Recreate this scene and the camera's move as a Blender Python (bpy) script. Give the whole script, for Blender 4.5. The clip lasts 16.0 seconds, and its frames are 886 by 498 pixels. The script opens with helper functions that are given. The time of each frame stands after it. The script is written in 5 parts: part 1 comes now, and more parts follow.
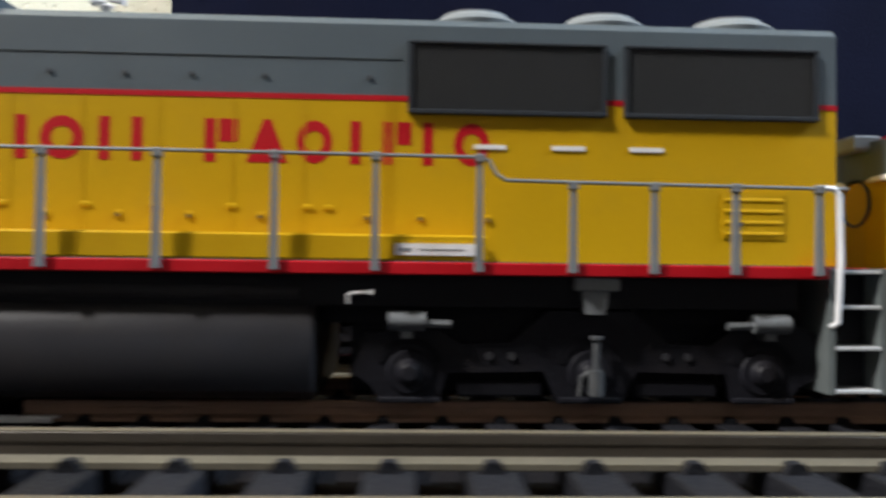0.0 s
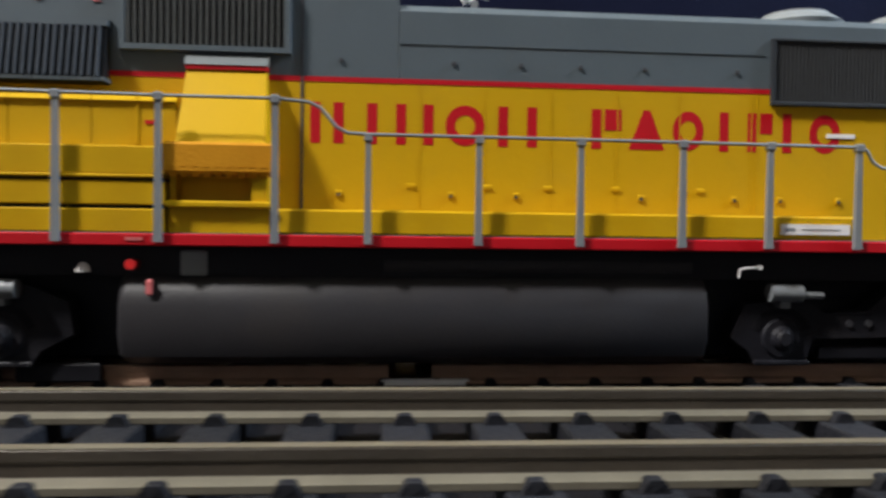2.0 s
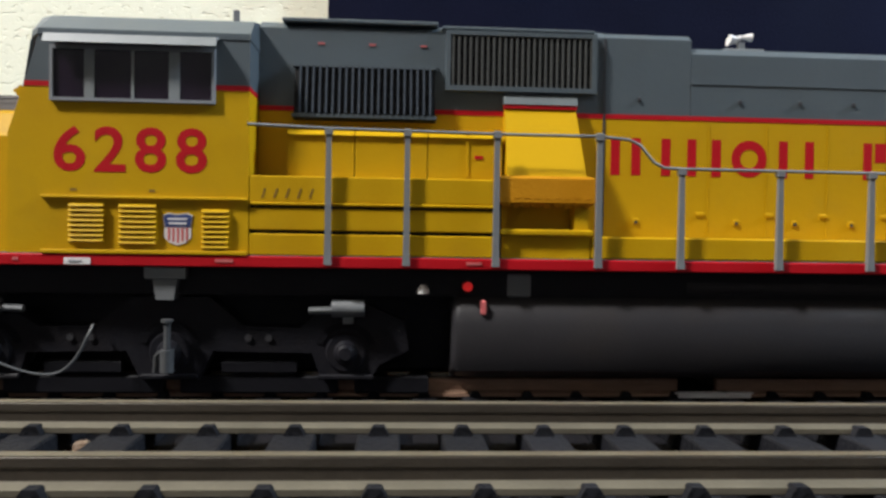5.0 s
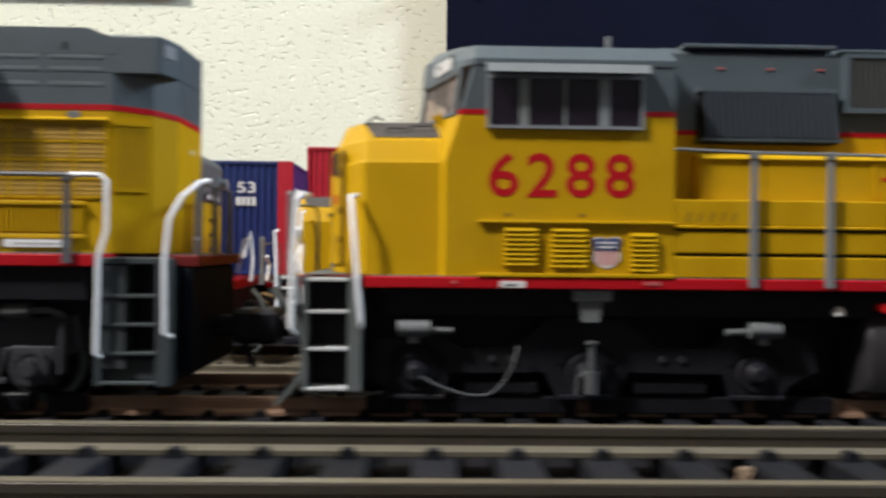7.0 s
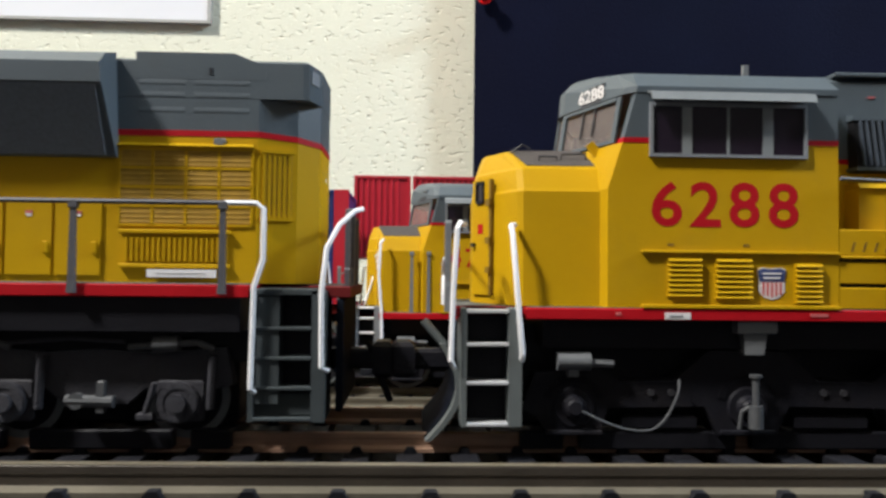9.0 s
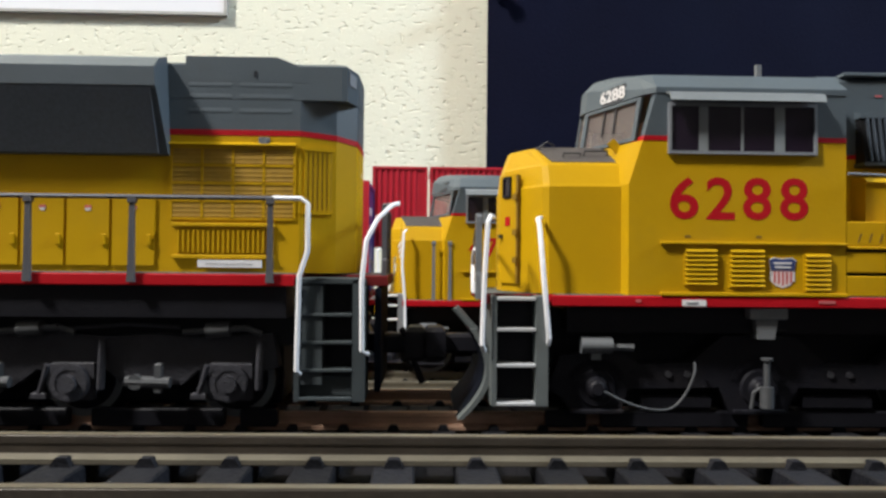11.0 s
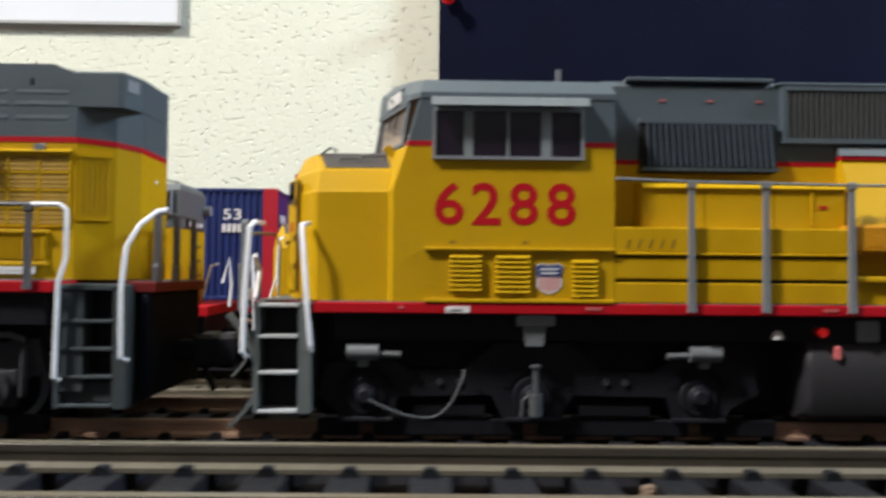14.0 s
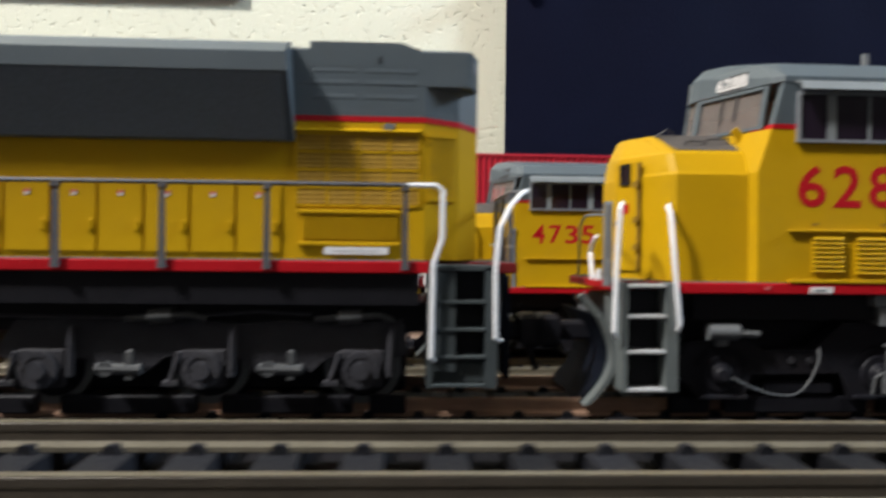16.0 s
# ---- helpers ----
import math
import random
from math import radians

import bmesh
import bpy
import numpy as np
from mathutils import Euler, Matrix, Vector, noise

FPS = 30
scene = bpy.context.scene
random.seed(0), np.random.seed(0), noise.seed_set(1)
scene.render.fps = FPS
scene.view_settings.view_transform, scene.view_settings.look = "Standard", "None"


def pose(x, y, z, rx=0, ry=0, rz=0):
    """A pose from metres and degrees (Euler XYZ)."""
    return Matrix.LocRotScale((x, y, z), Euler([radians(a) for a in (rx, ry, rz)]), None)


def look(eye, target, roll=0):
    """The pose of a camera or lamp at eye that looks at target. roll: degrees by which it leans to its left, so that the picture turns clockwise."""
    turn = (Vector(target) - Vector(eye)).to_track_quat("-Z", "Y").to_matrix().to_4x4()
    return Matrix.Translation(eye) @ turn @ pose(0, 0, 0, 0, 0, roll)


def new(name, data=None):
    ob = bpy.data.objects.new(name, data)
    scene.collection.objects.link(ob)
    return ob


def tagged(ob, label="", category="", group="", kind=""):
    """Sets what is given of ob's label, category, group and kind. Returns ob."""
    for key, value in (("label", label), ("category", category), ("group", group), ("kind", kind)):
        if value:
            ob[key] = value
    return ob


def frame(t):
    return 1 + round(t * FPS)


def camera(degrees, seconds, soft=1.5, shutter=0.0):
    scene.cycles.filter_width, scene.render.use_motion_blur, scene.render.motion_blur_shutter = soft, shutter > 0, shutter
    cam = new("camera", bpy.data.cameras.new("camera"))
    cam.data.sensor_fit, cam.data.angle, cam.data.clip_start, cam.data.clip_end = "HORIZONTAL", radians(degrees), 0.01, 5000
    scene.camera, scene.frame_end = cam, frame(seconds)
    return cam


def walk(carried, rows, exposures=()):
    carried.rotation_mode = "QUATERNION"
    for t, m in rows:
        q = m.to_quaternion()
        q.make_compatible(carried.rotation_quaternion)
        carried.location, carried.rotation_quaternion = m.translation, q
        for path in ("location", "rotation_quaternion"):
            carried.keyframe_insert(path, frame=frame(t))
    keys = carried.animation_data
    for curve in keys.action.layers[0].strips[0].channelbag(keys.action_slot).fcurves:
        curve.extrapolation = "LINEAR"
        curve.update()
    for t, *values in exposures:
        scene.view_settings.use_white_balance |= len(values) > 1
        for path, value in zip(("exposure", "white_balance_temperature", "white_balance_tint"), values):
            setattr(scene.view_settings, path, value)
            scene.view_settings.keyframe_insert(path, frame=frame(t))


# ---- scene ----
# ---- camera ----
cam = camera(61.55, 16.0, soft=2.8, shutter=0.9)
PATH = [
    (0, (0.00164, -0.07521, 0.01786), (0.0925, 1.9199, 0.0626), 0.71),
    (0.5, (-0.01045, -0.07801, 0.01818), (0.0843, 1.9187, 0.0675), 0.64),
    (1, (-0.02456, -0.07919, 0.01845), (0.0837, 1.9172, 0.0597), 0.63),
    (1.5, (-0.03626, -0.07924, 0.01824), (0.0889, 1.9164, 0.0185), 0.66),
    (2, (-0.04534, -0.08078, 0.01888), (0.1206, 1.9122, -0.0308), 0.71),
    (2.5, (-0.05059, -0.08266, 0.01877), (0.1064, 1.9108, -0.0115), 0.84),
    (3, (-0.06349, -0.08398, 0.02022), (0.0634, 1.9119, -0.0319), 0.79),
    (3.5, (-0.07544, -0.08582, 0.02103), (0.0567, 1.9098, -0.0302), 0.87),
    (5.8, (-0.08350, -0.08645, 0.02069), (0.0357, 1.9123, 0.0286), 0.75),
    (6, (-0.08586, -0.08737, 0.02142), (0.0208, 1.9091, 0.0735), 0.58),
    (6.5, (-0.10385, -0.08489, 0.02159), (-0.0322, 1.9130, 0.0782), 0.75),
    (7, (-0.12663, -0.08540, 0.02165), (-0.0703, 1.9138, 0.0158), 0.58),
    (7.5, (-0.13210, -0.08707, 0.02167), (-0.0210, 1.9098, 0.0225), 0.53),
    (8, (-0.13302, -0.09146, 0.02163), (0.0947, 1.8952, 0.0560), 0.41),
    (8.5, (-0.14320, -0.08190, 0.02165), (-0.0382, 1.9140, 0.0966), 0.70),
    (11, (-0.14919, -0.08845, 0.02198), (-0.0858, 1.9102, 0.0588), 0.53),
    (11.5, (-0.14443, -0.08850, 0.02201), (-0.0830, 1.9097, 0.0796), 0.52),
    (12, (-0.13715, -0.08865, 0.02188), (-0.0804, 1.9093, 0.0913), 0.49),
    (12.5, (-0.12767, -0.08875, 0.02187), (-0.0786, 1.9091, 0.1017), 0.41),
    (13, (-0.11978, -0.08895, 0.02181), (-0.0740, 1.9087, 0.1071), 0.42),
    (13.5, (-0.11636, -0.08902, 0.02175), (-0.0718, 1.9086, 0.1095), 0.48),
    (14, (-0.11965, -0.08857, 0.02186), (-0.0814, 1.9101, 0.0834), 0.51),
    (14.5, (-0.13174, -0.08893, 0.02194), (-0.0768, 1.9103, 0.0212), 0.50),
    (15, (-0.14178, -0.08928, 0.02202), (-0.0629, 1.9088, 0.0614), 0.53),
    (15.5, (-0.15474, -0.08784, 0.02199), (-0.0627, 1.9092, 0.0798), 0.62),
    (16, (-0.16712, -0.08782, 0.02197), (-0.0577, 1.9092, 0.0213), 0.61),
]
walk(cam, [(t, look(eye, target, roll)) for t, eye, target, roll in PATH], exposures=[(0, 0.04, 6300, 12), (3.5, 0.1, 6300, 12), (6, -0.1, 6340, 12), (11, -0.1, 6340, 12), (12.5, -0.08, 6270, 12), (15.5, -0.06, 6260, 12), (16, -0.1, 6320, 12)])

# ---- light: a warm ceiling lamp over the layout and an added cool fill light beside it ----
world = bpy.data.worlds.new("room_air")
scene.world = world
world.use_nodes = True
world.node_tree.nodes["Background"].inputs[0].default_value = (0.9, 0.95, 1.0, 1)
world.node_tree.nodes["Background"].inputs[1].default_value = 0.02


def area_lamp(name, eye, target, size, watts, colour, label):
    d = bpy.data.lights.new(name, "AREA")
    d.shape, d.size, d.energy, d.color = "DISK", size, watts, colour
    ob = new(name, d)
    ob.matrix_basis = look(eye, target)
    return tagged(ob, label, "lamp", kind="structure")


area_lamp("ceiling_lamp", (-1.46, -0.66, 1.78), (-0.08, 0.02, 0.03), 0.26, 92.0, (1.0, 0.965, 0.89), "round warm white ceiling lamp over the layout")
# added fill for the cooler, brighter right side; its source is unseen
area_lamp("cool_fill_lamp", (0.80, -0.10, 0.62), (-0.02, 0.05, 0.02), 0.24, 13.0, (0.72, 0.87, 1.0), "cool white fill light added at the right, lamp unseen")
scene.view_settings.exposure = 0.0

# ---- materials ----


def material(name, base, rough=0.5, metal=0.0, spread=0.08, scale=400.0, bump=0.0, bump_scale=2500.0, dirt=None, dirt_amount=0.0, dirt_scale=120.0, coat=0.0, island=0.0, spec=0.5):
    m = bpy.data.materials.new(name)
    m.use_nodes = True
    nt = m.node_tree
    b = nt.nodes["Principled BSDF"]
    b.inputs["Roughness"].default_value = rough
    b.inputs["Metallic"].default_value = metal
    b.inputs["Coat Weight"].default_value = coat
    b.inputs["Specular IOR Level"].default_value = spec
    co = nt.nodes.new("ShaderNodeTexCoord").outputs["Object"]
    n = nt.nodes.new("ShaderNodeTexNoise")
    n.inputs["Scale"].default_value, n.inputs["Detail"].default_value = scale, 4
    nt.links.new(co, n.inputs["Vector"])
    mix = nt.nodes.new("ShaderNodeMix")
    mix.data_type = "RGBA"
    nt.links.new(n.outputs["Fac"], mix.inputs[0])
    mix.inputs[6].default_value = (*[c * (1 - spread) for c in base], 1)
    mix.inputs[7].default_value = (*[min(1, c * (1 + spread)) for c in base], 1)
    colour = mix.outputs[2]
    if dirt:
        d = nt.nodes.new("ShaderNodeTexNoise")
        d.inputs["Scale"].default_value, d.inputs["Detail"].default_value, d.inputs["Roughness"].default_value = dirt_scale, 6, 0.7
        nt.links.new(co, d.inputs["Vector"])
        r = nt.nodes.new("ShaderNodeMapRange")
        r.inputs[1].default_value, r.inputs[2].default_value, r.inputs[4].default_value = 0.5, 0.75, dirt_amount
        nt.links.new(d.outputs["Fac"], r.inputs[0])
        mix2 = nt.nodes.new("ShaderNodeMix")
        mix2.data_type = "RGBA"
        nt.links.new(r.outputs[0], mix2.inputs[0])
        nt.links.new(colour, mix2.inputs[6])
        mix2.inputs[7].default_value = (*dirt, 1)
        colour = mix2.outputs[2]
    if island:
        g = nt.nodes.new("ShaderNodeObjectInfo")
        r = nt.nodes.new("ShaderNodeMapRange")
        r.inputs[3].default_value, r.inputs[4].default_value = 1 - island, 1 + island
        nt.links.new(g.outputs["Random"], r.inputs[0])
        hs = nt.nodes.new("ShaderNodeHueSaturation")
        nt.links.new(r.outputs[0], hs.inputs["Value"])
        nt.links.new(colour, hs.inputs["Color"])
        colour = hs.outputs[0]
    nt.links.new(colour, b.inputs["Base Color"])
    rr = nt.nodes.new("ShaderNodeMapRange")
    rr.inputs[3].default_value, rr.inputs[4].default_value = max(0.03, rough - 0.08), min(1, rough + 0.08)
    nt.links.new(n.outputs["Fac"], rr.inputs[0])
    nt.links.new(rr.outputs[0], b.inputs["Roughness"])
    if bump:
        bn = nt.nodes.new("ShaderNodeTexNoise")
        bn.inputs["Scale"].default_value, bn.inputs["Detail"].default_value = bump_scale, 5
        nt.links.new(co, bn.inputs["Vector"])
        bp = nt.nodes.new("ShaderNodeBump")
        bp.inputs["Strength"].default_value, bp.inputs["Distance"].default_value = bump, 0.0004
        nt.links.new(bn.outputs["Fac"], bp.inputs["Height"])
        nt.links.new(bp.outputs[0], b.inputs["Normal"])
    return m


YELLOW = material("yellow_paint", (0.486, 0.285, 0.002), 0.5, spec=0.12, spread=0.06, scale=90, bump=0.06, dirt=(0.36, 0.23, 0.02), dirt_amount=0.25, dirt_scale=160)
GREY = material("grey_paint", (0.070, 0.090, 0.106), 0.45, spread=0.08, scale=110, bump=0.06, dirt=(0.07, 0.08, 0.085), dirt_amount=0.4)
ROOFGREY = GREY
NONSLIP = material("brown_grey_nonslip", (0.088, 0.080, 0.078), 0.8, spread=0.2, scale=400, bump=0.5, bump_scale=3000, spec=0.15)
RED = material("red_paint", (0.41, 0.004, 0.010), 0.5, spec=0.2, spread=0.08, scale=200)
BLACK = material("black_plastic", (0.009, 0.009, 0.012), 0.5, spread=0.2, scale=300, bump=0.1, spec=0.15)
TRUCK = material("weathered_black_truck", (0.011, 0.011, 0.015), 0.5, spread=0.25, scale=250, bump=0.2, dirt=(0.024, 0.020, 0.019), dirt_amount=0.5, spec=0.15)
TANK = material("dark_tank_plastic", (0.026, 0.025, 0.028), 0.46, spread=0.12, scale=120, bump=0.08, dirt=(0.03, 0.026, 0.024), dirt_amount=0.5, spec=0.18)
STEEL = material("grey_metal_fitting", (0.16, 0.17, 0.18), 0.45, metal=0.2, spread=0.15)
POST = material("grey_post_plastic", (0.155, 0.165, 0.175), 0.5, spread=0.1)
STEPGREY = material("grey_step_plastic", (0.11, 0.125, 0.125), 0.5, spread=0.1)
WHITE = material("white_paint", (0.86, 0.86, 0.88), 0.5, spread=0.05)
SILVER = material("light_grey_trim", (0.21, 0.225, 0.245), 0.45, spread=0.08)
MESH = material("dark_screen", (0.012, 0.012, 0.013), 0.55, spread=0.3, scale=2500, spec=0.15)
RIB = material("grille_rib", (0.026, 0.029, 0.034), 0.5, spread=0.1, spec=0.15)
DECAL = material("white_decal", (0.72, 0.70, 0.70), 0.5, spread=0.05)
BLUEDECAL = material("blue_decal", (0.03, 0.05, 0.16), 0.5)
INK = material("dark_ink", (0.03, 0.03, 0.035), 0.6)
GLASS = material("dark_window_glass", (0.014, 0.008, 0.017), 0.12, spread=0.3, scale=200, spec=0.3)
TAN = material("brown_cab_interior", (0.27, 0.22, 0.195), 0.6, spread=0.3, scale=300)


def clear_glass():
    g = bpy.data.materials.new("hazy_windshield")
    g.use_nodes = True
    nt = g.node_tree
    p = nt.nodes["Principled BSDF"]
    p.inputs["Base Color"].default_value, p.inputs["Roughness"].default_value = (0.55, 0.49, 0.47, 1), 0.2
    tr = nt.nodes.new("ShaderNodeBsdfTransparent")
    tr.inputs[0].default_value = (0.95, 0.9, 0.86, 1)
    mx = nt.nodes.new("ShaderNodeMixShader")
    # this pale share stands in for wall light hazing the glass
    mx.inputs[0].default_value = 0.15
    nt.links.new(tr.outputs[0], mx.inputs[1])
    nt.links.new(p.outputs[0], mx.inputs[2])
    nt.links.new(mx.outputs[0], nt.nodes["Material Output"].inputs[0])
    return g


CLEAR = clear_glass()
BRASS = material("brass_fitting", (0.40, 0.27, 0.13), 0.35, metal=0.8)
RUSTRAIL = material("brown_rail_side", (0.36, 0.245, 0.18), 0.6, metal=0.1, spread=0.3, scale=300, bump=0.2)
RAIL = material("nickel_rail", (0.060, 0.050, 0.039), 0.42, metal=0.35, spread=0.22, scale=240, bump=0.15, dirt=(0.068, 0.053, 0.037), dirt_amount=0.5)
TIE = material("dark_grey_tie", (0.0118, 0.0122, 0.0155), 0.6, spread=0.3, scale=500, bump=0.5, bump_scale=1800, island=0.25, spec=0.15)
PILOT = material("blue_black_plastic", (0.006, 0.008, 0.014), 0.75, spread=0.3, scale=200, bump=0.2, spec=0.05)
BOARD = material("black_painted_board", (0.007, 0.007, 0.010), 0.8, spread=0.4, scale=200, bump=0.3, spec=0.15)
BLUEBOX = material("blue_container_paint", (0.012, 0.025, 0.13), 0.45, spread=0.1)
REDBOX = material("red_container_paint", (0.43, 0.010, 0.025), 0.45, spread=0.1)
PINRED = material("red_pin_plastic", (0.6, 0.01, 0.01), 0.3, coat=0.4)
PAPER = material("white_board_face", (0.82, 0.83, 0.86), 0.35, spread=0.02, scale=20)
FRAMEGREY = material("grey_board_edge", (0.40, 0.40, 0.38), 0.5)
SOUTH = material("pale_blue_fill_wall", (0.28, 0.30, 0.34), 0.8, spread=0.05, scale=10)
FAN = material("pale_grey_fan_shroud", (0.20, 0.22, 0.23), 0.42, spread=0.1)
AMBER = material("worn_amber_paint", (0.20, 0.115, 0.012), 0.5, spread=0.25, scale=700)
CEIL = material("white_ceiling_paint", (0.6, 0.58, 0.54), 0.8, spread=0.04, scale=8)
PANEL = material("brown_wall_panelling", (0.19, 0.15, 0.12), 0.7, spread=0.2, scale=12)
FLOORM = material("brown_carpet", (0.22, 0.17, 0.13), 0.9, spread=0.3, scale=60, bump=0.5)


def stucco():
    m = material("cream_stucco", (0.81, 0.81, 0.66), 0.85, spread=0.03, scale=30)
    nt = m.node_tree
    co = nt.nodes.new("ShaderNodeTexCoord").outputs["Object"]
    big = nt.nodes.new("ShaderNodeTexNoise")
    big.inputs["Scale"].default_value, big.inputs["Detail"].default_value = 430, 3.5
    mp = nt.nodes.new("ShaderNodeMapping")
    mp.inputs["Scale"].default_value, mp.inputs["Rotation"].default_value = (0.62, 1.0, 1.15), (0, radians(14), 0)
    nt.links.new(co, mp.inputs[0])
    nt.links.new(mp.outputs[0], big.inputs["Vector"])
    cut = nt.nodes.new("ShaderNodeMapRange")
    cut.interpolation_type = "SMOOTHSTEP"
    cut.inputs[1].default_value, cut.inputs[2].default_value, cut.inputs[3].default_value, cut.inputs[4].default_value = 0.55, 0.71, 1.0, 0.0
    nt.links.new(big.outputs["Fac"], cut.inputs[0])
    fine = nt.nodes.new("ShaderNodeTexNoise")
    fine.inputs["Scale"].default_value, fine.inputs["Detail"].default_value = 1100, 4
    nt.links.new(co, fine.inputs["Vector"])
    add = nt.nodes.new("ShaderNodeMath")
    add.operation = "MULTIPLY_ADD"
    add.inputs[1].default_value = 0.25
    nt.links.new(fine.outputs["Fac"], add.inputs[0])
    nt.links.new(cut.outputs[0], add.inputs[2])
    bp = nt.nodes.new("ShaderNodeBump")
    bp.inputs["Strength"].default_value, bp.inputs["Distance"].default_value = 0.62, 0.0009
    nt.links.new(add.outputs[0], bp.inputs["Height"])
    nt.links.new(bp.outputs[0], nt.nodes["Principled BSDF"].inputs["Normal"])
    return m


def cloth():
    m = material("navy_cloth", (0.0042, 0.0052, 0.0150), 0.9, spread=0.45, scale=18, bump=0.5, bump_scale=900, spec=0.05)
    b = m.node_tree.nodes["Principled BSDF"]
    b.inputs["Sheen Weight"].default_value = 0.06
    b.inputs["Sheen Tint"].default_value = (0.25, 0.35, 0.7, 1)
    return m


DARKRED = material("dull_dark_red", (0.13, 0.012, 0.012), 0.6, spread=0.2, scale=300, spec=0.15)
ORANGE = material("orange_yellow_paint", (0.50, 0.215, 0.003), 0.55, spec=0.2, spread=0.12, scale=500, bump=0.15)
PALERED = material("faded_red_print", (0.52, 0.12, 0.12), 0.5, spread=0.1)
# base colour raised above TRUCK to paint in a bluish haze of light
HAZYTRUCK = material("haze_lifted_truck", (0.042, 0.042, 0.050), 0.6, spread=0.35, scale=350, bump=0.35, dirt=(0.045, 0.043, 0.045), dirt_amount=0.6, dirt_scale=220, spec=0.2)
BROWNRAIL = material("rusty_brown_rail", (0.33, 0.202, 0.137), 0.6, spread=0.3, scale=300, bump=0.2)
CLUMP = material("tan_clump", (0.15, 0.10, 0.066), 0.8, spread=0.3, scale=700, bump=0.6)
WINGSCREEN = material("slate_radiator_screen", (0.155, 0.185, 0.225), 0.6, spread=0.25, scale=2200, spec=0.2)
STEPDARK = material("dark_grey_step_plastic", (0.048, 0.058, 0.062), 0.65, spread=0.15, spec=0.15)
POSTDARK = material("dark_post_plastic", (0.075, 0.075, 0.085), 0.5, spread=0.1)
# lighter rail metal: polished heads, back rails and the lit look of rail feet
BRIGHTRAIL = material("polished_and_lit_rail", (0.165, 0.147, 0.11), 0.4, metal=0.4, spread=0.25, scale=260, bump=0.1)
RADSCREEN = material("grey_radiator_screen", (0.036, 0.037, 0.039), 0.55, spread=0.25, scale=2200, spec=0.2)
TANTIE = material("tan_tie", (0.13, 0.095, 0.06), 0.7, spread=0.3, scale=400, bump=0.4, island=0.2)
CABGREY = material("worn_cab_grey", (0.095, 0.108, 0.112), 0.5, spread=0.12, scale=200)
DECK = material("grey_walkway_tread", (0.10, 0.11, 0.115), 0.7, spread=0.2, scale=500, bump=0.3)
INTAKE = material("slate_intake_rib", (0.042, 0.051, 0.064), 0.6, spread=0.3, scale=1500, spec=0.15)
GRIDRIB = material("pale_grid_rib", (0.075, 0.078, 0.076), 0.5, spread=0.15, spec=0.15)
TREAD = material("bright_tread_edge", (0.42, 0.43, 0.44), 0.45)
STUCCO, CLOTH = stucco(), cloth()

